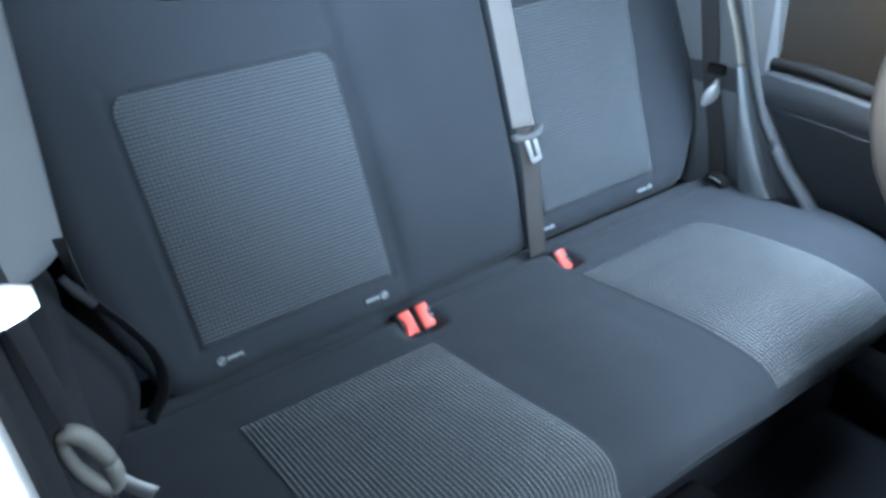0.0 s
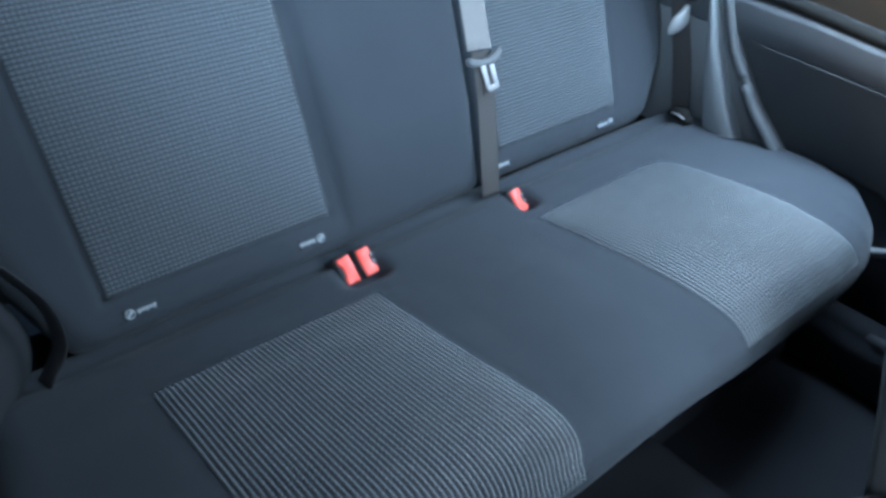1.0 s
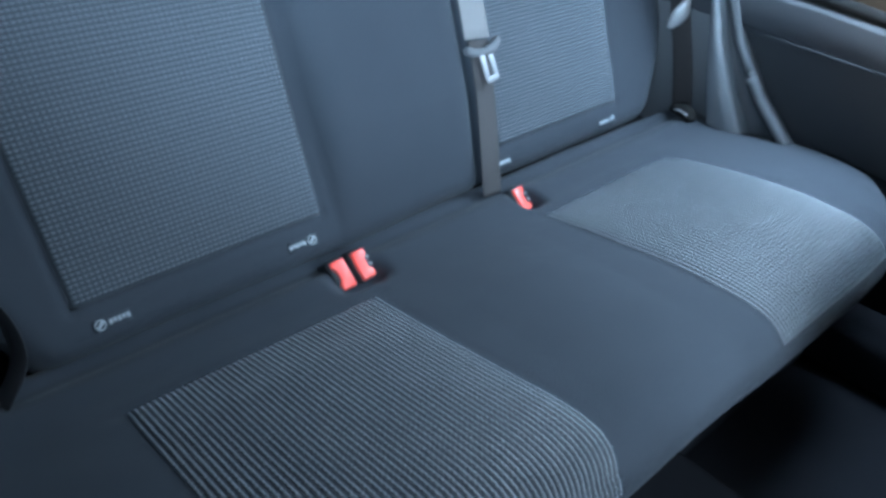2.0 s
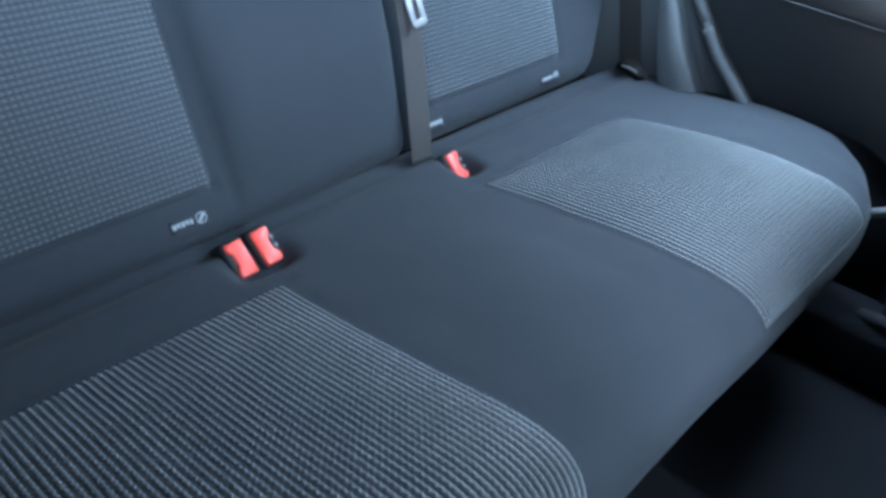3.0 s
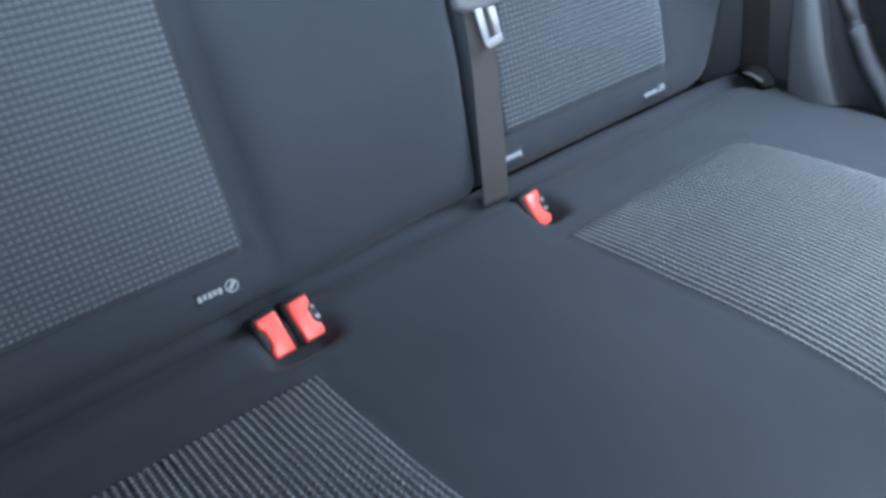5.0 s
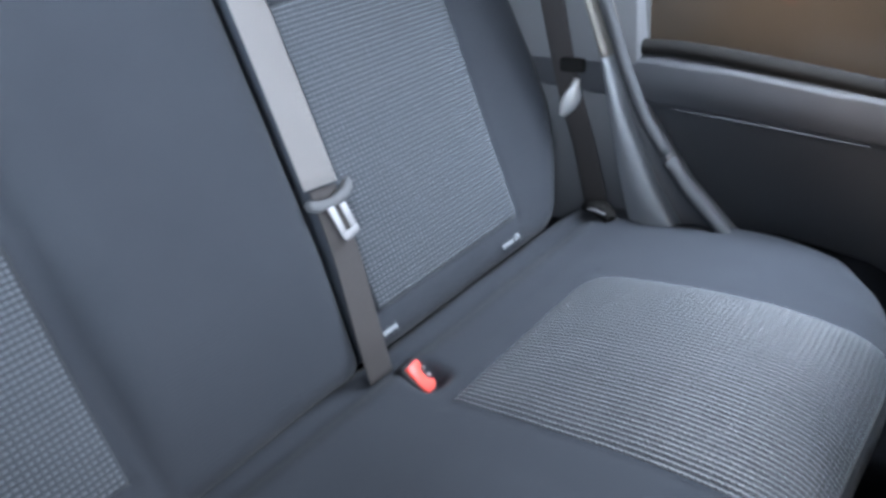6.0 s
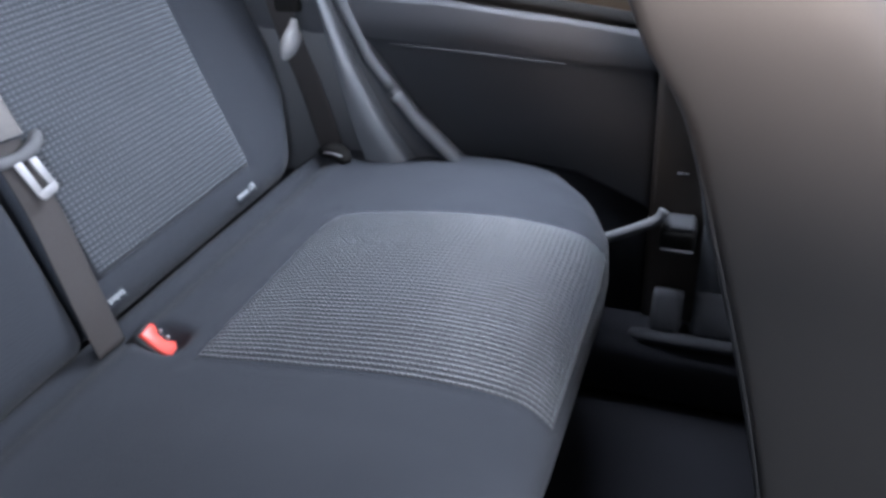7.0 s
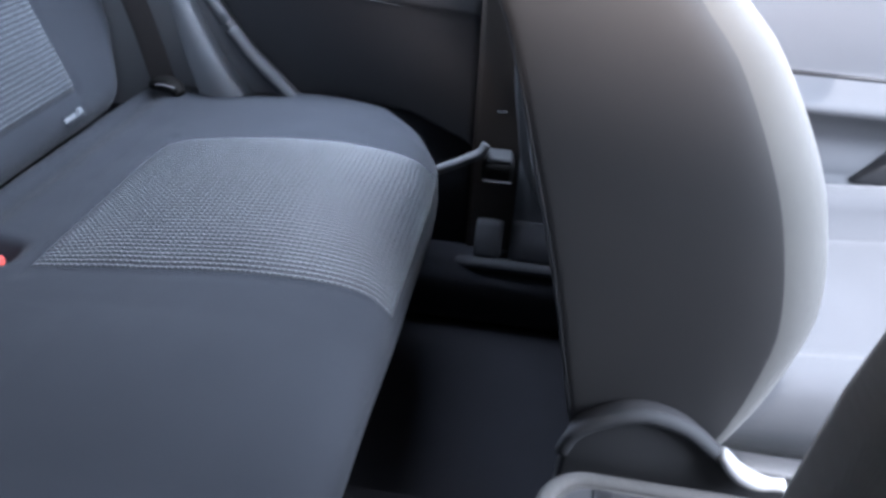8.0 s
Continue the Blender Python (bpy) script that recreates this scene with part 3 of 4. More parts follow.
crumb = thing("crumb", (0.334, -0.057, 0.387), "tiny pale crumb lying on the bench", "crumb")
bm = bmesh.new()
bmesh.ops.create_icosphere(bm, subdivisions=1, radius=0.0017)
for v in bm.verts:
    v.co *= random.uniform(0.7, 1.1)
part("crumb_grain", bm, PALE, crumb)


# ---------------------------------------------------------------- far side of the car
# quarter panel: inner face at x about 1.44; its section leans in towards the top
def side_x(y, z):
    """The inner face of the far quarter panel."""
    top = 0.672 - 0.10 * max(0.0, -0.12 - y) ** 1.3 * 1.4
    x = 1.458
    x -= 0.011 * dip(z - (top - 0.062), 0.045)
    crease = 0.582 + 0.07 * (y + 0.15)
    if z < crease:
        x += 0.012 * ease(crease - z, 0.02)
    x += 0.03 * ease(max(0.0, z - (top - 0.02)), 0.03) if z > top - 0.02 else 0.0
    return x


def top_z(y):
    return 0.664 - 0.14 * max(0.0, -0.15 - y) ** 1.15 * 1.1


quarter = tagged(new("wall_far"), "dark moulded quarter panel beside the rear bench", "side panel", kind="structure")
quarter.location = (1.45, -0.25, 0.10)
bpy.context.view_layer.update()


def low_z(y):
    return table(-y, ((-0.30, 0.30), (0.20, 0.38), (0.33, 0.385), (0.46, 0.370), (0.56, 0.325), (0.60, 0.30)))


def quarter_face(u, v):
    y = 0.30 - 0.875 * u
    z = low_z(y) + (top_z(y) - low_z(y)) * v
    return Vector((side_x(y, z), y, z))


sheet("panel_face", quarter_face, 60, 70, PANELTRIM, quarter, "dark grained plastic panel", back=lambda u, v: Vector((1.53, 0.30 - 0.875 * u, low_z(0.30 - 0.875 * u) + (top_z(0.30 - 0.875 * u) - low_z(0.30 - 0.875 * u)) * v)))
# Black board painted in for the deep shade under the panel's lower edge.
part("lower_shade_board", box_bm((1.478, -0.575, 0.0), (1.53, 0.30, 0.42), 0.004, 1, quarter), CARPET, quarter, "black board for the shade below the panel")
part("crease_strip", tube_bm([Vector((side_x(y, 0.582 + 0.07 * (y + 0.15)) - 0.003, y, 0.580 + 0.07 * (y + 0.15))) for y in np.linspace(-0.15, -0.44, 24)], lambda t: 0.0022 * (1 - 0.6 * abs(2 * t - 1)), 8, quarter), TRIMMID, quarter, "thin grey accent strip")
window = tagged(new("window_1"), "tinted fixed rear quarter window", "window", kind="structure")
window.location = (1.47, -0.3, 0.66)
bpy.context.view_layer.update()
rim = [Vector((1.475, y, top_z(y) + 0.004)) for y in np.linspace(-0.06, -0.56, 18)] + [Vector((1.46, -0.575, 0.80)), Vector((1.43, -0.56, 1.02)), Vector((1.40, -0.48, 1.20)), Vector((1.40, 0.0, 1.20)), Vector((1.42, 0.04, 1.02)), Vector((1.46, -0.02, 0.80)), Vector((1.475, -0.06, top_z(-0.06) + 0.004))]
part("window_seal", tube_bm(rim, 0.013, 8, window), RUBBER, window, "black rubber seal")
bm = bmesh.new()
inner, outer = [], []
for p in rim[:-1]:
    inner.append(bm.verts.new(p + Vector((0.010, 0, 0)) - window.location))
    outer.append(bm.verts.new(p + Vector((0.014, 0, 0)) - window.location))
bm.faces.new(inner)
bm.faces.new(outer[::-1])
for i in range(len(inner)):
    j = (i + 1) % len(inner)
    bm.faces.new((inner[j], inner[i], outer[i], outer[j]))
pane = part("pane", bm, GLASS, window, "tinted glass", smooth=False)
pane.visible_shadow = False

# rear pillar trim: a pale wedge that widens down to the seat, with a rounded edge strip
pillar = tagged(new("trim"), "pale blue-grey rear pillar trim beside the seat", "pillar trim", kind="structure")
pillar.location = (1.43, -0.1, 0.38)
bpy.context.view_layer.update()
PZ = ((0.30, -0.115, -0.33), (0.384, -0.095, -0.258), (0.46, -0.078, -0.183), (0.564, -0.062, -0.113), (0.664, -0.046, -0.072), (0.76, -0.02, -0.044), (0.90, 0.03, 0.0), (1.25, 0.14, 0.10))


def pillar_face(u, v):
    z = 0.30 + 0.94 * v
    a, b = table(z, [(p[0], p[1]) for p in PZ]), table(z, [(p[0], p[2]) for p in PZ])
    lean = 0.10 * max(0, z - 0.70)
    bow = 0.016 * (1 - ease(max(0.0, u - 0.50), 0.12)) + 0.006 * math.sin(math.pi * min(1, u / 0.5)) - 0.010 * dip(u - 0.72, 0.18)
    return Vector((1.428 - bow - lean, a + (b - a) * u, z))


# The recess turns from the light; that shade is put into a darker material.
for name, u0, u1, v0, v1, paint, words in (("trim_face", 0.0, 0.56, 0.0, 0.388, PILLARTRIM, "pale blue-grey lower cover"), ("trim_recess", 0.562, 1.0, 0.0, 0.388, FILLERTRIM, "recessed face painted darker for shade"), ("upper_trim", 0.0, 1.0, 0.390, 1.0, UPPERTRIM, "beige-grey upper cover")):
    def piece(u, v, u0=u0, u1=u1, v0=v0, v1=v1):
        return pillar_face(u0 + (u1 - u0) * u, v0 + (v1 - v0) * v)
    sheet(name, piece, 16, 40, paint, pillar, words, back=lambda u, v, f=piece: f(u, v) + Vector((0.04 + 0.02 * v, 0, 0)))
low = [pillar_face(1, v) + Vector((-0.003, -0.004, 0)) for v in np.linspace(0.02, 0.213, 16)]
high = [pillar_face(1, v) + Vector((-0.003, -0.004, 0)) for v in np.linspace(0.223, 0.98, 40)]
part("edge_strip", tube_bm(low, 0.0120, 12, pillar), TRIMMID, pillar, "rounded pale edge strip")
part("edge_strip", tube_bm(high, 0.0105, 12, pillar), TRIMMID, pillar, "rounded pale edge strip")

# dark filler behind the backrest end
filler = tagged(new("wall_far_rear"), "dark trim behind the rear belt", "side panel", kind="structure")
part("filler_face", box_bm((1.452, -0.09, 0.30), (1.50, 0.75, 1.24), 0.004, 1, filler), FILLERTRIM, filler)

# centre pillar and sill
centre = tagged(new("trim_centre_pillar"), "brown-black centre pillar trim with lower belt cover", "pillar trim", kind="structure")
centre.location = (1.45, -0.61, 0.1)
bpy.context.view_layer.update()
part("pillar_cover", slab_bm([(-0.578, 0.05), (-0.66, 0.05), (-0.69, 0.62), (-0.72, 1.24), (-0.575, 1.24), (-0.575, 0.62)], 0, 1.435, 1.50, 0.010, 3, centre), BROWN, centre)
part("pillar_button", box_bm((1.428, -0.632, 0.402), (1.437, -0.614, 0.4055), 0.002, 1, centre), TRIMMID, centre)
part("cover_block", box_bm((1.385, -0.655, 0.285), (1.44, -0.600, 0.333), 0.012, 3, centre), RUBBER, centre)
part("cover_top", box_bm((1.388, -0.650, 0.326), (1.43, -0.607, 0.339), 0.005, 2, centre), TRIMMID, centre, "grey cap")
part("lower_line", box_bm((1.380, -0.652, 0.296), (1.386, -0.604, 0.299), 0.001, 1, centre), DARKTRIM, centre)
bar = thing("belt_bar", (1.40, -0.56, 0.28), "silver belt bar along the sill", "belt bar")
part("rod", tube_bm(smooth_line([(1.40, -0.40, 0.268), (1.395, -0.50, 0.292), (1.39, -0.545, 0.314), (1.39, -0.574, 0.330), (1.393, -0.596, 0.343), (1.397, -0.604, 0.358)], 8), 0.0085, 10, bar), FILLERTRIM, bar)
sill = tagged(new("trim_sill"), "grey door sill trim with raised lip", "sill", kind="structure")
sill.location = (1.38, -0.7, 0.0)
bpy.context.view_layer.update()
part("sill_step", box_bm((1.352, -1.7, 0.0), (1.46, -0.42, 0.128), 0.03, 4, sill), CARPET, sill)
part("sill_lip", tube_bm(smooth_line([(1.385, -0.572, 0.122), (1.374, -0.60, 0.133), (1.370, -0.66, 0.136), (1.370, -0.80, 0.137), (1.370, -1.6, 0.137)], 6), 0.012, 10, sill), SILL, sill, "rounded grey sill lip")
for lo, hi, rise in ((-0.598, -0.647, 0.056), (-0.661, -0.80, 0.064)):
    def plate_face(u, v, lo=lo, hi=hi, rise=rise):
        y = lo + (hi - lo) * u
        return Vector((1.372 + 0.030 * v - 0.006 * math.sin(math.pi * v) + 0.010 * (1 - ease(min(y - hi, lo - y), 0.012)), y, 0.148 + rise * v - 0.008 * (1 - ease(min(y - hi, lo - y), 0.02)) * v))
    sheet("kick_plate", plate_face, 14, 10, SILL, sill, "grey sloping kick plate", back=lambda u, v, f=plate_face: f(u, v) + Vector((0.022, 0, -0.004)))
loop = thing("front_belt", (1.36, -0.70, 0.22), "grey front belt webbing hanging at the pillar", "seat belt", "seat belts")
part("webbing", strip_bm(smooth_line([(1.425, -0.628, 1.05), (1.415, -0.640, 0.60), (1.405, -0.646, 0.49), (1.40, -0.660, 0.40), (1.40, -0.674, 0.33), (1.40, -0.697, 0.28), (1.40, -0.735, 0.240), (1.40, -0.80, 0.215)], 8), Vector((0, 1, 0.45)), 0.017, 0.0022, loop), PILLARTRIM, loop)

# far front door, seen past the front seat
door = tagged(new("door_1"), "pale lilac-grey front door panel with armrest", "car door", kind="structure")
door.location = (1.46, -1.2, 0.1)
bpy.context.view_layer.update()


def door_face(u, v):
    y, z = -0.662 - 1.24 * u, 0.12 + 0.60 * v
    x = 1.468 - 0.018 * ease(max(0, 0.505 - z), 0.03) * (1 if z < 0.505 else 0)
    x -= 0.035 * dip(z - 0.47, 0.022)
    x += 0.02 * dip(z - 0.40, 0.03)
    x -= 0.04 * ease(max(0, 0.345 - z), 0.02) * (1 if z < 0.345 else 0)
    return Vector((x, y, z))


sheet("door_card", door_face, 30, 80, GREYTRIM, door, back=lambda u, v: Vector((1.54, -0.662 - 1.24 * u, 0.12 + 0.60 * v)))
part("door_seam", tube_bm([Vector((1.464, -0.75, 0.512)), Vector((1.464, -1.1, 0.509)), Vector((1.464, -1.85, 0.500))], 0.004, 6, door), BLACK, door)
part("speaker_recess", slab_bm([(-1.20, 0.345), (-1.40, 0.345), (-1.40, 0.43), (-1.27, 0.41)], 0, 1.432, 1.47, 0.006, 2, door), DARKTRIM, door, "dark recess in the door card")

# ---------------------------------------------------------------- far front seat
seat = thing("front_car_seat", (1.14, -0.95, 0.08), "front seat with curved backrest, shade and sunlight painted on", "car seat", "front seats")
REAR = ((0.16, -0.787), (0.282, -0.757), (0.38, -0.735), (0.479, -0.711), (0.579, -0.683), (0.657, -0.661), (0.704, -0.646), (0.728, -0.634), (0.762, -0.612), (0.84, -0.584), (0.92, -0.580), (1.0, -0.60))
FRONT = ((0.16, -0.94), (0.27, -1.002), (0.375, -1.032), (0.44, -1.033), (0.53, -1.008), (0.60, -0.974), (0.685, -0.916), (0.74, -0.860), (0.85, -0.772), (1.0, -0.70))


REAR_LINE, FRONT_LINE = smooth_line([(0, y, z) for z, y in REAR], 8), smooth_line([(0, y, z) for z, y in FRONT], 8)


def along_z(line, z):
    return float(np.interp(z, [p.z for p in line], [p.y for p in line]))


def seat_back(u, v):
    """u runs round the section, v up the backrest."""
    z = 0.18 + 0.80 * v
    r, f = along_z(REAR_LINE, z), along_z(FRONT_LINE, z)
    t = 2 * math.pi * u
    half_y, half_x = (r - f) / 2, 0.245 * (1 - 0.35 * max(0, (v - 0.72) / 0.28) ** 2)
    c, s = math.cos(t), math.sin(t)
    if s > 0:
        # rear half: flat sides and back with a small corner radius
        r0, w = 0.012, min(t, math.pi - t) / (math.pi / 2)
        if w < 0.42:
            px, py = half_x, (half_y - r0) * w / 0.42
        elif w < 0.62:
            q = (w - 0.42) / 0.20 * math.pi / 2
            px, py = half_x - r0 + r0 * math.cos(q), half_y - r0 + r0 * math.sin(q)
        else:
            px, py = (half_x - r0) * (1 - (w - 0.62) / 0.38), half_y
        cx, sy = math.copysign(px / half_x, c), py / half_y
    else:
        cx, sy = math.copysign(abs(c) ** 0.50, c), -abs(s) ** 0.66
    x = 1.145 + half_x * cx
    y = (r + f) / 2 + half_y * sy
    if sy < 0:
        y += 0.045 * (1 - abs(cx)) * ease(1 - abs(cx), 0.5) * 1.0
    if v > 0.9:
        z -= 0.03 * (1 - ease(1 - abs(cx), 0.5))
    return Vector((x, y, z))


def ring_solid(name, fn, nu, nv, material, parent, label="", pick=None, second=None):
    bm = bmesh.new()
    rows = [[bm.verts.new(fn(i / nu, j / nv) - origin(parent)) for i in range(nu)] for j in range(nv + 1)]
    for a, b in zip(rows, rows[1:]):
        for i in range(nu):
            k = (i + 1) % nu
            bm.faces.new((a[i], a[k], b[k], b[i]))
    bm.faces.new(rows[0][::-1])
    bm.faces.new(rows[-1])
    if second:
        for n, f in enumerate(list(bm.faces)[:nu * nv]):
            f.material_index = 1 if pick((n % nu + 0.5) / nu) else 0
    ob = part(name, bm, material, parent, label)
    if second:
        ob.data.materials.append(second)
    return ob


# Dark sides and pale front: shade and daylight are put into two materials.
ring_solid("backrest", seat_back, 96, 50, SEATSHADE, seat, "backrest painted dark at the sides, pale in front for light", pick=lambda u: math.sin(2 * math.pi * u) < -0.33, second=LITCLOTH)


part("piping", tube_bm([Vector((0.9045, along_z(REAR_LINE, z) - 0.0045, z)) for z in np.linspace(0.20, 0.715, 40)], lambda t: 0.0030 * min(1, 0.3 + 4 * (1 - t)), 8, seat), TRIMMID, seat, "thin raised edge piping")


def front_cushion(u, v):
    x, y = 0.922 + 0.46 * u, -0.90 - 0.50 * v
    z = 0.300 + 0.045 * v - 0.05 * (1 - ease(min(u, 1 - u) * 0.5, 0.045)) - 0.06 * (1 - ease((1 - v) * 0.5, 0.07))
    z += 0.058 * ease(max(0.0, u - 0.80), 0.10) + 0.012 * ease(max(0.0, 0.20 - u), 0.10) - 0.004 * dip(u - 0.80, 0.02)
    z += 0.003 * noise.noise((x * 9, y * 9, 4.2))
    return Vector((x, y, z))


# The cushion's pale colour stands in for sunlight on it.
sheet("cushion", front_cushion, 40, 40, SUNCLOTH, seat, "cloth cushion painted pale for sunlight", back=lambda u, v: Vector((0.93 + 0.44 * u, -0.90 - 0.48 * v, 0.20)))
arc = smooth_line([(0.872, -0.760, 0.235), (0.868, -0.770, 0.270), (0.866, -0.800, 0.298), (0.866, -0.838, 0.312), (0.866, -0.880, 0.304), (0.864, -0.915, 0.280), (0.862, -0.935, 0.262), (0.858, -0.955, 0.256)], 6)
part("side_shield", slab_bm([(-0.757, 0.10)] + [(p.y, p.z - 0.004) for p in arc] + [(-1.30, 0.25), (-1.32, 0.10)], 0, 0.868, 0.90, 0.006, 2, seat), DARKTRIM, seat, "dark plastic side shield")
part("shield_rim", tube_bm(arc, 0.0085, 10, seat), TRIMMID, seat, "rounded grey shield rim")
part("recline_lever", tube_bm(smooth_line([(0.862, -0.925, 0.282), (0.856, -0.945, 0.262), (0.852, -0.968, 0.255), (0.850, -0.995, 0.258)], 6), lambda t: 0.009 + 0.005 * math.sin(math.pi * min(1, t * 1.2)), 10, seat, 0.7), PALE, seat, "pale recline lever")
part("seat_base", box_bm((0.92, -1.36, 0.03), (1.36, -0.80, 0.20), 0.02, 2, seat), BLACK, seat)
for x in (0.94, 1.34):
    part("rail", box_bm((x - 0.018, -1.40, 0.0), (x + 0.018, -0.86, 0.035), 0.004, 1, seat), STEEL, seat)

# near front seat, tipped forward out of the way; its unseen top is raised to shade the bench
near = thing("front_car_seat", (0.29, -1.25, 0.08), "dark front seat tipped forward for access", "car seat", "front seats")


TIPPED = smooth_line([(0, -0.955, 0.22), (0, -0.958, 0.40), (0, -0.985, 0.52), (0, -1.06, 0.64), (0, -1.16, 0.78), (0, -1.27, 0.95), (0, -1.39, 1.14)], 6)


def tipped(u, v):
    k = v * (len(TIPPED) - 1)
    i = min(int(k), len(TIPPED) - 2)
    base = TIPPED[i].lerp(TIPPED[i + 1], k - i)
    d = (TIPPED[i + 1] - TIPPED[i]).normalized()
    nrm = Vector((0, d.z, -d.y))
    t = 2 * math.pi * u
    c, q = math.cos(t), math.sin(t)
    cx, sy = math.copysign(abs(c) ** 0.35, c), math.copysign(abs(q) ** 0.35, q)
    return base + Vector((0.275 + 0.245 * cx, 0, 0)) + nrm * 0.06 * sy


ring_solid("backrest", tipped, 60, 30, CLOTH, near)
part("cushion", box_bm((0.05, -1.55, 0.20), (0.53, -1.02, 0.40), 0.05, 4, near), CLOTH, near)
part("seat_base", box_bm((0.08, -1.40, 0.03), (0.50, -0.95, 0.20), 0.02, 2, near), BLACK, near)
for x in (0.10, 0.48):
    part("rail", box_bm((x - 0.018, -1.45, 0.0), (x + 0.018, -0.90, 0.035), 0.004, 1, near), STEEL, near)

part("armrest", slab_bm([(-0.866, 0.44), (-0.868, 0.52), (-0.873, 0.60), (-0.882, 0.66), (-0.90, 0.71), (-0.94, 0.72), (-0.99, 0.70), (-0.985, 0.50), (-0.97, 0.42), (-0.90, 0.40)], 0, 0.565, 0.625, 0.014, 3, near), LITCLOTH, near, "grey cloth folded-up armrest")
part("armrest_pivot", tube_bm([Vector((0.50, -0.96, 0.44)), Vector((0.60, -0.96, 0.44))], 0.018, 10, near), BLACK, near)

# centre console between the front seats: a box with a rounded rear end, worn on its upper edge
console = thing("centre_console", (0.72, -1.0, 0.0), "worn grey plastic centre console with slots in its top", "console")
def rounded_plan(x0, x1, rear, front, radius, steps=7):
    """A plan with both rear corners rounded."""
    pts = [(x0, front), (x1, front)]
    for cx, start in ((x1 - radius, 0.0), (x0 + radius, math.pi / 2)):
        for k in range(steps + 1):
            a = start + math.pi / 2 * k / steps
            pts.append((cx + radius * math.cos(a), rear - radius + radius * math.sin(a)))
    return pts


part("body", slab_bm(rounded_plan(0.640, 0.802, -0.727, -1.60, 0.055), 2, 0.0, 0.286, 0.014, 4, console), CONSOLETRIM, console)
top_edge = [Vector((x, y, 0.2835)) for x, y in rounded_plan(0.650, 0.792, -0.737, -1.58, 0.047)[1:-1]]
part("top_rim", tube_bm(top_edge, 0.0095, 10, console, 0.9), CONSOLETRIM, console, "rounded worn rim")
part("top_tray", slab_bm(rounded_plan(0.662, 0.780, -0.751, -1.58, 0.036), 2, 0.270, 0.2885, 0.002, 1, console), DARKTRIM, console, "dark tray inside the rim")
# Raised black blocks: the shade inside slots is put into their colour.
for k in range(4):
    part("slot", box_bm((0.752 - 0.004 * k, -0.806 - 0.034 * k, 0.286), (0.779 - 0.004 * k, -0.785 - 0.034 * k, 0.2905), 0.003, 1, console), BLACK, console, "black block for the shade in a slot")

# ---------------------------------------------------------------- near side of the car
nearwall = tagged(new("wall_near"), "moulded quarter panel on the access side, painted dark for shade", "side panel", kind="structure")
nearwall.location = (-0.02, -0.25, 0.1)
bpy.context.view_layer.update()


def near_face(u, v):
    y, z = 0.32 - 0.86 * u, 0.02 + 0.63 * v
    x = -0.012 + 0.095 * dip(y - 0.05, 0.11) * dip(z - 0.42, 0.14) + 0.02 * dip(z - 0.62, 0.03)
    return Vector((x, y, z))


sheet("panel_face", near_face, 40, 40, NEARSHADE, nearwall, back=lambda u, v: Vector((-0.10, 0.32 - 0.86 * u, 0.02 + 0.63 * v)))
npil = tagged(new("trim_near_pillar"), "pale blue-grey rear pillar trim on the access side", "pillar trim", kind="structure")
npil.location = (0.02, 0.1, 0.64)
bpy.context.view_layer.update()


def npil_face(u, v):
    z = 0.66 + 0.46 * v
    a = Vector((0.050 + 0.115 * (z - 0.64), 0.437 * (z - 0.42) - 0.012, z))
    b = Vector((-0.06, -0.03 + 0.3 * (z - 0.64), z))
    bow = 0.012 * math.sin(math.pi * u)
    return a + (b - a) * u + Vector((bow, -bow, 0))


sheet("trim_face", npil_face, 16, 24, PILLARTRIM, npil, back=lambda u, v: npil_face(u, v) + Vector((-0.05, 0.03, 0)))
# Black band painted along the shaded crevice at the backrest's lower corner.
near_crevice_band = thing("seat_belt", (0.02, 0.02, 0.40), "black band for the dark crevice beside the near backrest", "seat belt", "seat belts")
part("webbing", strip_bm(smooth_line([(0.045, 0.03, 0.70), (0.052, 0.005, 0.62), (0.088, -0.005, 0.55), (0.112, -0.012, 0.49), (0.110, -0.02, 0.43), (0.075, -0.03, 0.385)], 8), Vector((0.5, -0.8, 0.2)), 0.030, 0.0016, near_crevice_band), BLACK, near_crevice_band)
part("tongue_grip", tube_bm(smooth_line([(0.030, 0.0, 0.655), (0.045, -0.01, 0.628), (0.058, -0.015, 0.605)], 6), lambda t: 0.009 + 0.003 * math.sin(math.pi * t), 10, near_crevice_band, 0.7), NEARSHADE, near_crevice_band)

nfill = tagged(new("wall_near_rear"), "dark trim behind the near rear belt", "side panel", kind="structure")
part("filler_face", box_bm((-0.10, -0.02, 0.02), (-0.03, 0.75, 0.66), 0.004, 1, nfill), DARKTRIM, nfill)
# Unseen closed door, added to cut the light from the near side.
near_block = tagged(new("near_light_block"), "unseen closed door added to cut near-side light", "car door", kind="structure")
part("door_card", box_bm((-0.17, -1.95, 0.05), (-0.10, -0.72, 0.72), 0.012, 2, near_block), DARKTRIM, near_block)
# Unseen wall, added so that no sun strip reaches the bench.
upper = tagged(new("wall_near_upper"), "unseen plain wall added to keep sun off the bench", "wall", kind="structure")
part("upper_trim", box_bm((-0.14, -0.60, 0.655), (-0.10, 0.75, 1.24), 0.01, 1, upper), DARKTRIM, upper)

npost = tagged(new("trim_near_centre_pillar"), "centre pillar painted dark for shade, with sunlit white door jamb", "pillar trim", kind="structure")
npost.location = (-0.05, -0.6, 0.1)
bpy.context.view_layer.update()
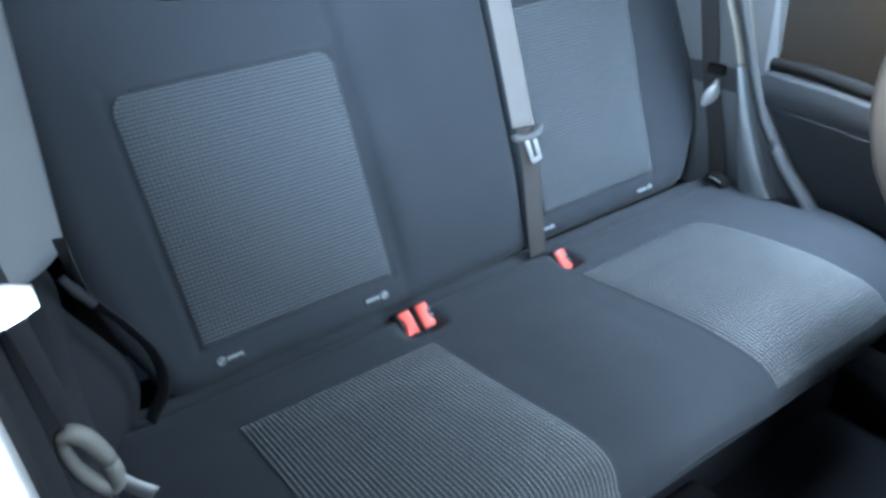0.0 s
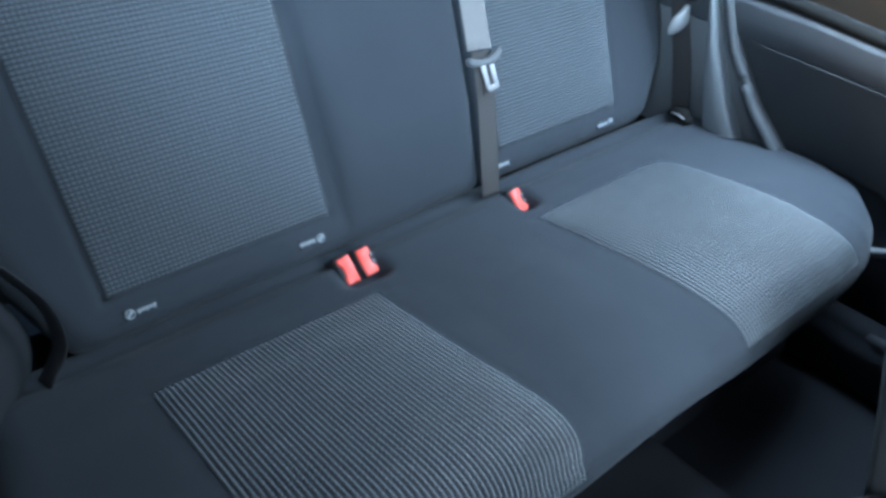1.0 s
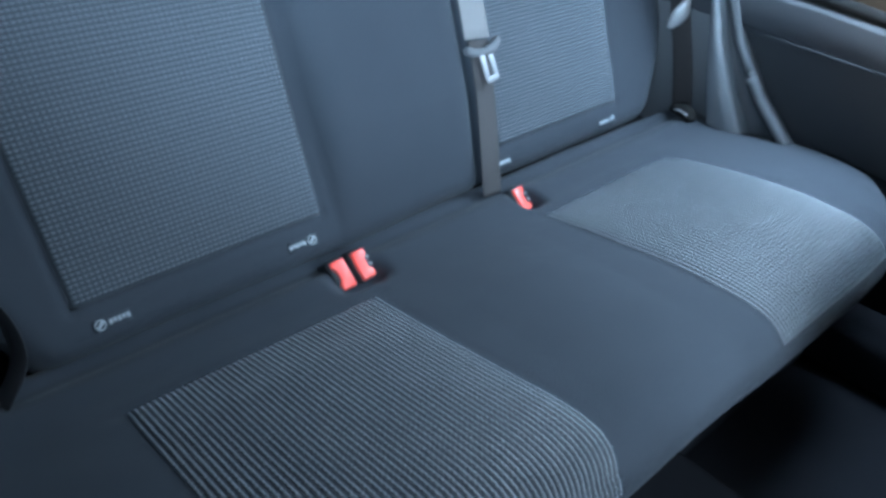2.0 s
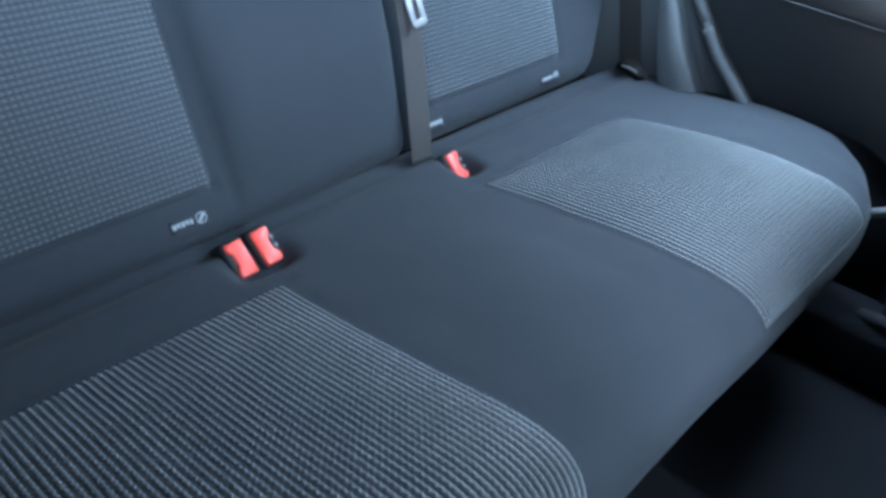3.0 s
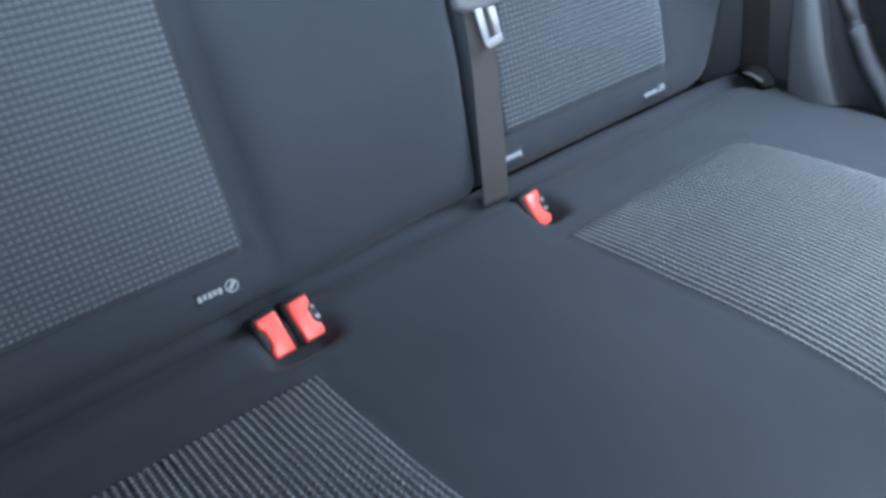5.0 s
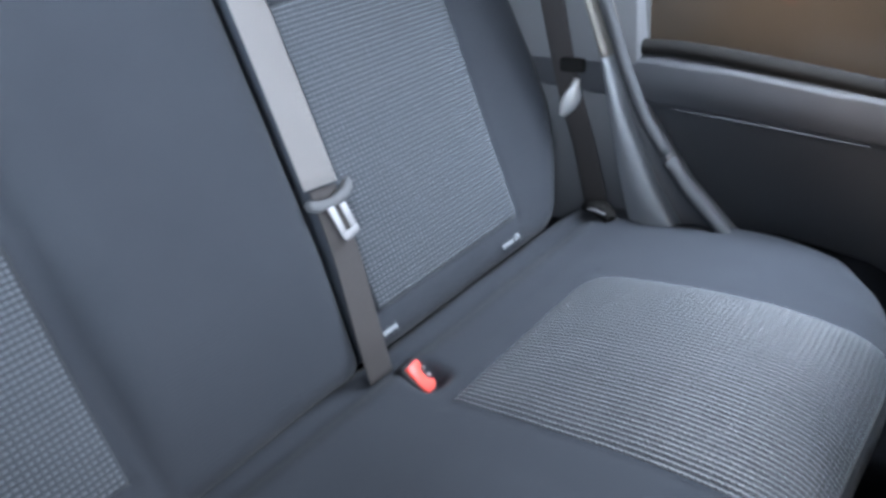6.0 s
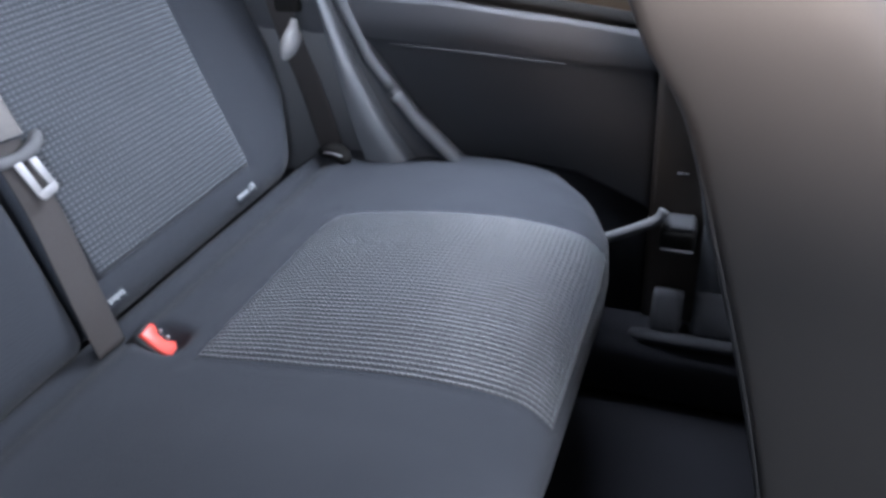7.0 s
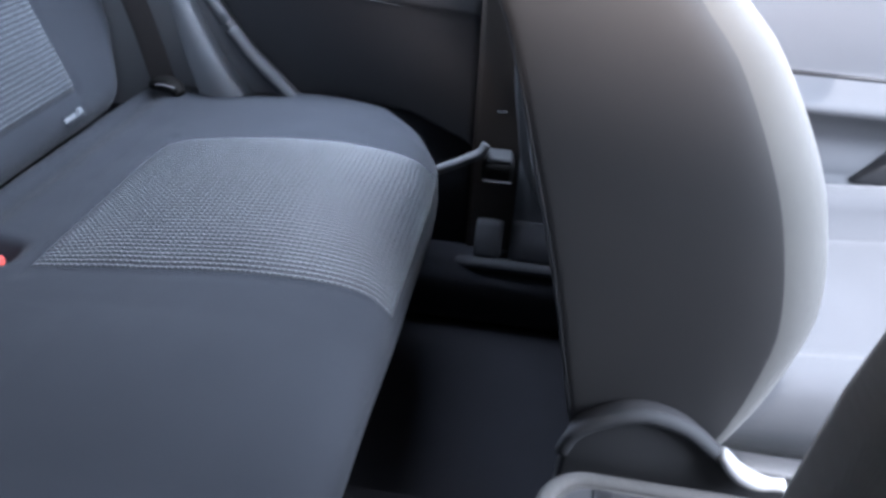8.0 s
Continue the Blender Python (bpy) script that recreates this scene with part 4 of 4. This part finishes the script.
part("pillar_cover", slab_bm([(-0.52, 0.02), (-0.63, 0.02), (-0.65, 0.62), (-0.66, 1.24), (-0.54, 1.24), (-0.53, 0.62)], 0, -0.10, -0.014, 0.010, 3, npost), NEARSHADE, npost)
part("door_jamb", slab_bm([(-0.632, 0.02), (-0.66, 0.02), (-0.685, 0.62), (-0.70, 1.24), (-0.662, 1.24), (-0.652, 0.62)], 0, -0.14, -0.018, 0.008, 3, npost), PAINTED, npost, "white painted door jamb")
front_belt = thing("seat_belt", (0.0, -0.56, 0.80), "front belt tongue hanging on its webbing at the pillar", "seat belt", "seat belts")
part("webbing", strip_bm(smooth_line([(-0.006, -0.600, 1.12), (-0.004, -0.575, 0.98), (-0.002, -0.540, 0.87), (0.000, -0.508, 0.80), (0.000, -0.488, 0.75), (0.000, -0.500, 0.66), (0.002, -0.540, 0.45), (0.002, -0.56, 0.25)], 8), Vector((0.3, 1, 0.3)), 0.036, 0.0016, front_belt), BLACK, front_belt)
ringp = []
for t in np.linspace(0, 2 * math.pi, 26):
    ringp.append(Vector((0.003 + 0.0118 * math.cos(t) - 0.005 * math.sin(t), -0.522, 0.758 + 0.031 * math.sin(t) - 0.007 * math.cos(t))))
part("tongue_loop", tube_bm(ringp, lambda t: 0.0072 + 0.0012 * math.sin(3 * math.pi * t), 12, front_belt), BEIGE, front_belt, "worn pale plastic belt loop")
part("tongue", strip_bm(smooth_line([(0.016, -0.523, 0.732), (0.025, -0.525, 0.718), (0.037, -0.527, 0.704)], 5), Vector((0.6, 0, 0.8)), 0.013, 0.003, front_belt), STEEL, front_belt, "bright steel tongue")
part("guide_knob", tube_bm(smooth_line([(-0.030, -0.668, 0.976), (0.000, -0.668, 0.981), (0.017, -0.668, 0.981)], 8), lambda t: 0.004 + 0.0064 * math.sin(math.pi * (0.20 + 0.72 * t)), 18, front_belt), PALE, front_belt, "white knob")

# ---------------------------------------------------------------- floor, roof, ends
floor = tagged(new("floor"), "black car carpet", "floor", kind="structure")
part("carpet", box_bm((-0.10, -2.1, -0.04), (1.54, 0.60, 0.0), 0.0, 1, floor), CARPET, floor)
part("tunnel", box_bm((0.53, -2.0, -0.01), (0.905, -0.43, 0.085), 0.03, 3, floor), CARPET, floor)
# Added box behind the cushion; it stops light leaking through the crack.
part("boot_light_block", box_bm((-0.02, 0.045, -0.01), (1.45, 0.16, 0.335), 0.01, 2, floor), CARPET, floor)
part("seat_pan", box_bm((-0.02, -0.44, -0.01), (1.45, 0.05, 0.262), 0.02, 2, floor), CARPET, floor)
roof = tagged(new("ceiling"), "pale grey cloth headliner", "ceiling", kind="structure")
part("headliner", slab_bm([(-1.58, 1.29), (-1.0, 1.33), (-0.4, 1.33), (0.2, 1.30), (0.75, 1.20), (0.75, 1.24), (0.2, 1.35), (-0.4, 1.38), (-1.0, 1.38), (-1.59, 1.33)], 0, 0.06, 1.38, 0.0, 1, roof), LINER, roof)
for lo, hi in ((-0.10, 0.06), (1.38, 1.52)):
    part("roof_rail", box_bm((lo, -1.58, 1.23), (hi, 0.75, 1.36), 0.03, 3, roof), LINER, roof)
tail = tagged(new("wall_rear"), "plain dark tailgate trim", "wall", kind="structure")
part("tailgate", box_bm((-0.08, 0.75, 0.0), (1.52, 0.82, 1.24), 0.01, 1, tail), DARKTRIM, tail)
nose = tagged(new("wall_front"), "plain dark bulkhead under the windscreen", "wall", kind="structure")
part("bulkhead", box_bm((-0.08, -2.18, 0.0), (1.52, -2.10, 0.72), 0.01, 1, nose), DARKTRIM, nose)

# ---------------------------------------------------------------- outside
ground = tagged(new("ground"), "worn brownish tarmac outside the car", "ground", kind="structure")
part("tarmac", box_bm((-600, -600, -0.40), (600, 600, -0.35), 0.0, 1, ground), TARMAC, ground)
backdrop = tagged(new("backdrop"), "low brown plastered wall outside the car", "wall", kind="structure")
part("wall_face", box_bm((3.6, -8, -0.36), (3.85, 7, 1.15), 0.01, 1, backdrop), PLASTER, backdrop)
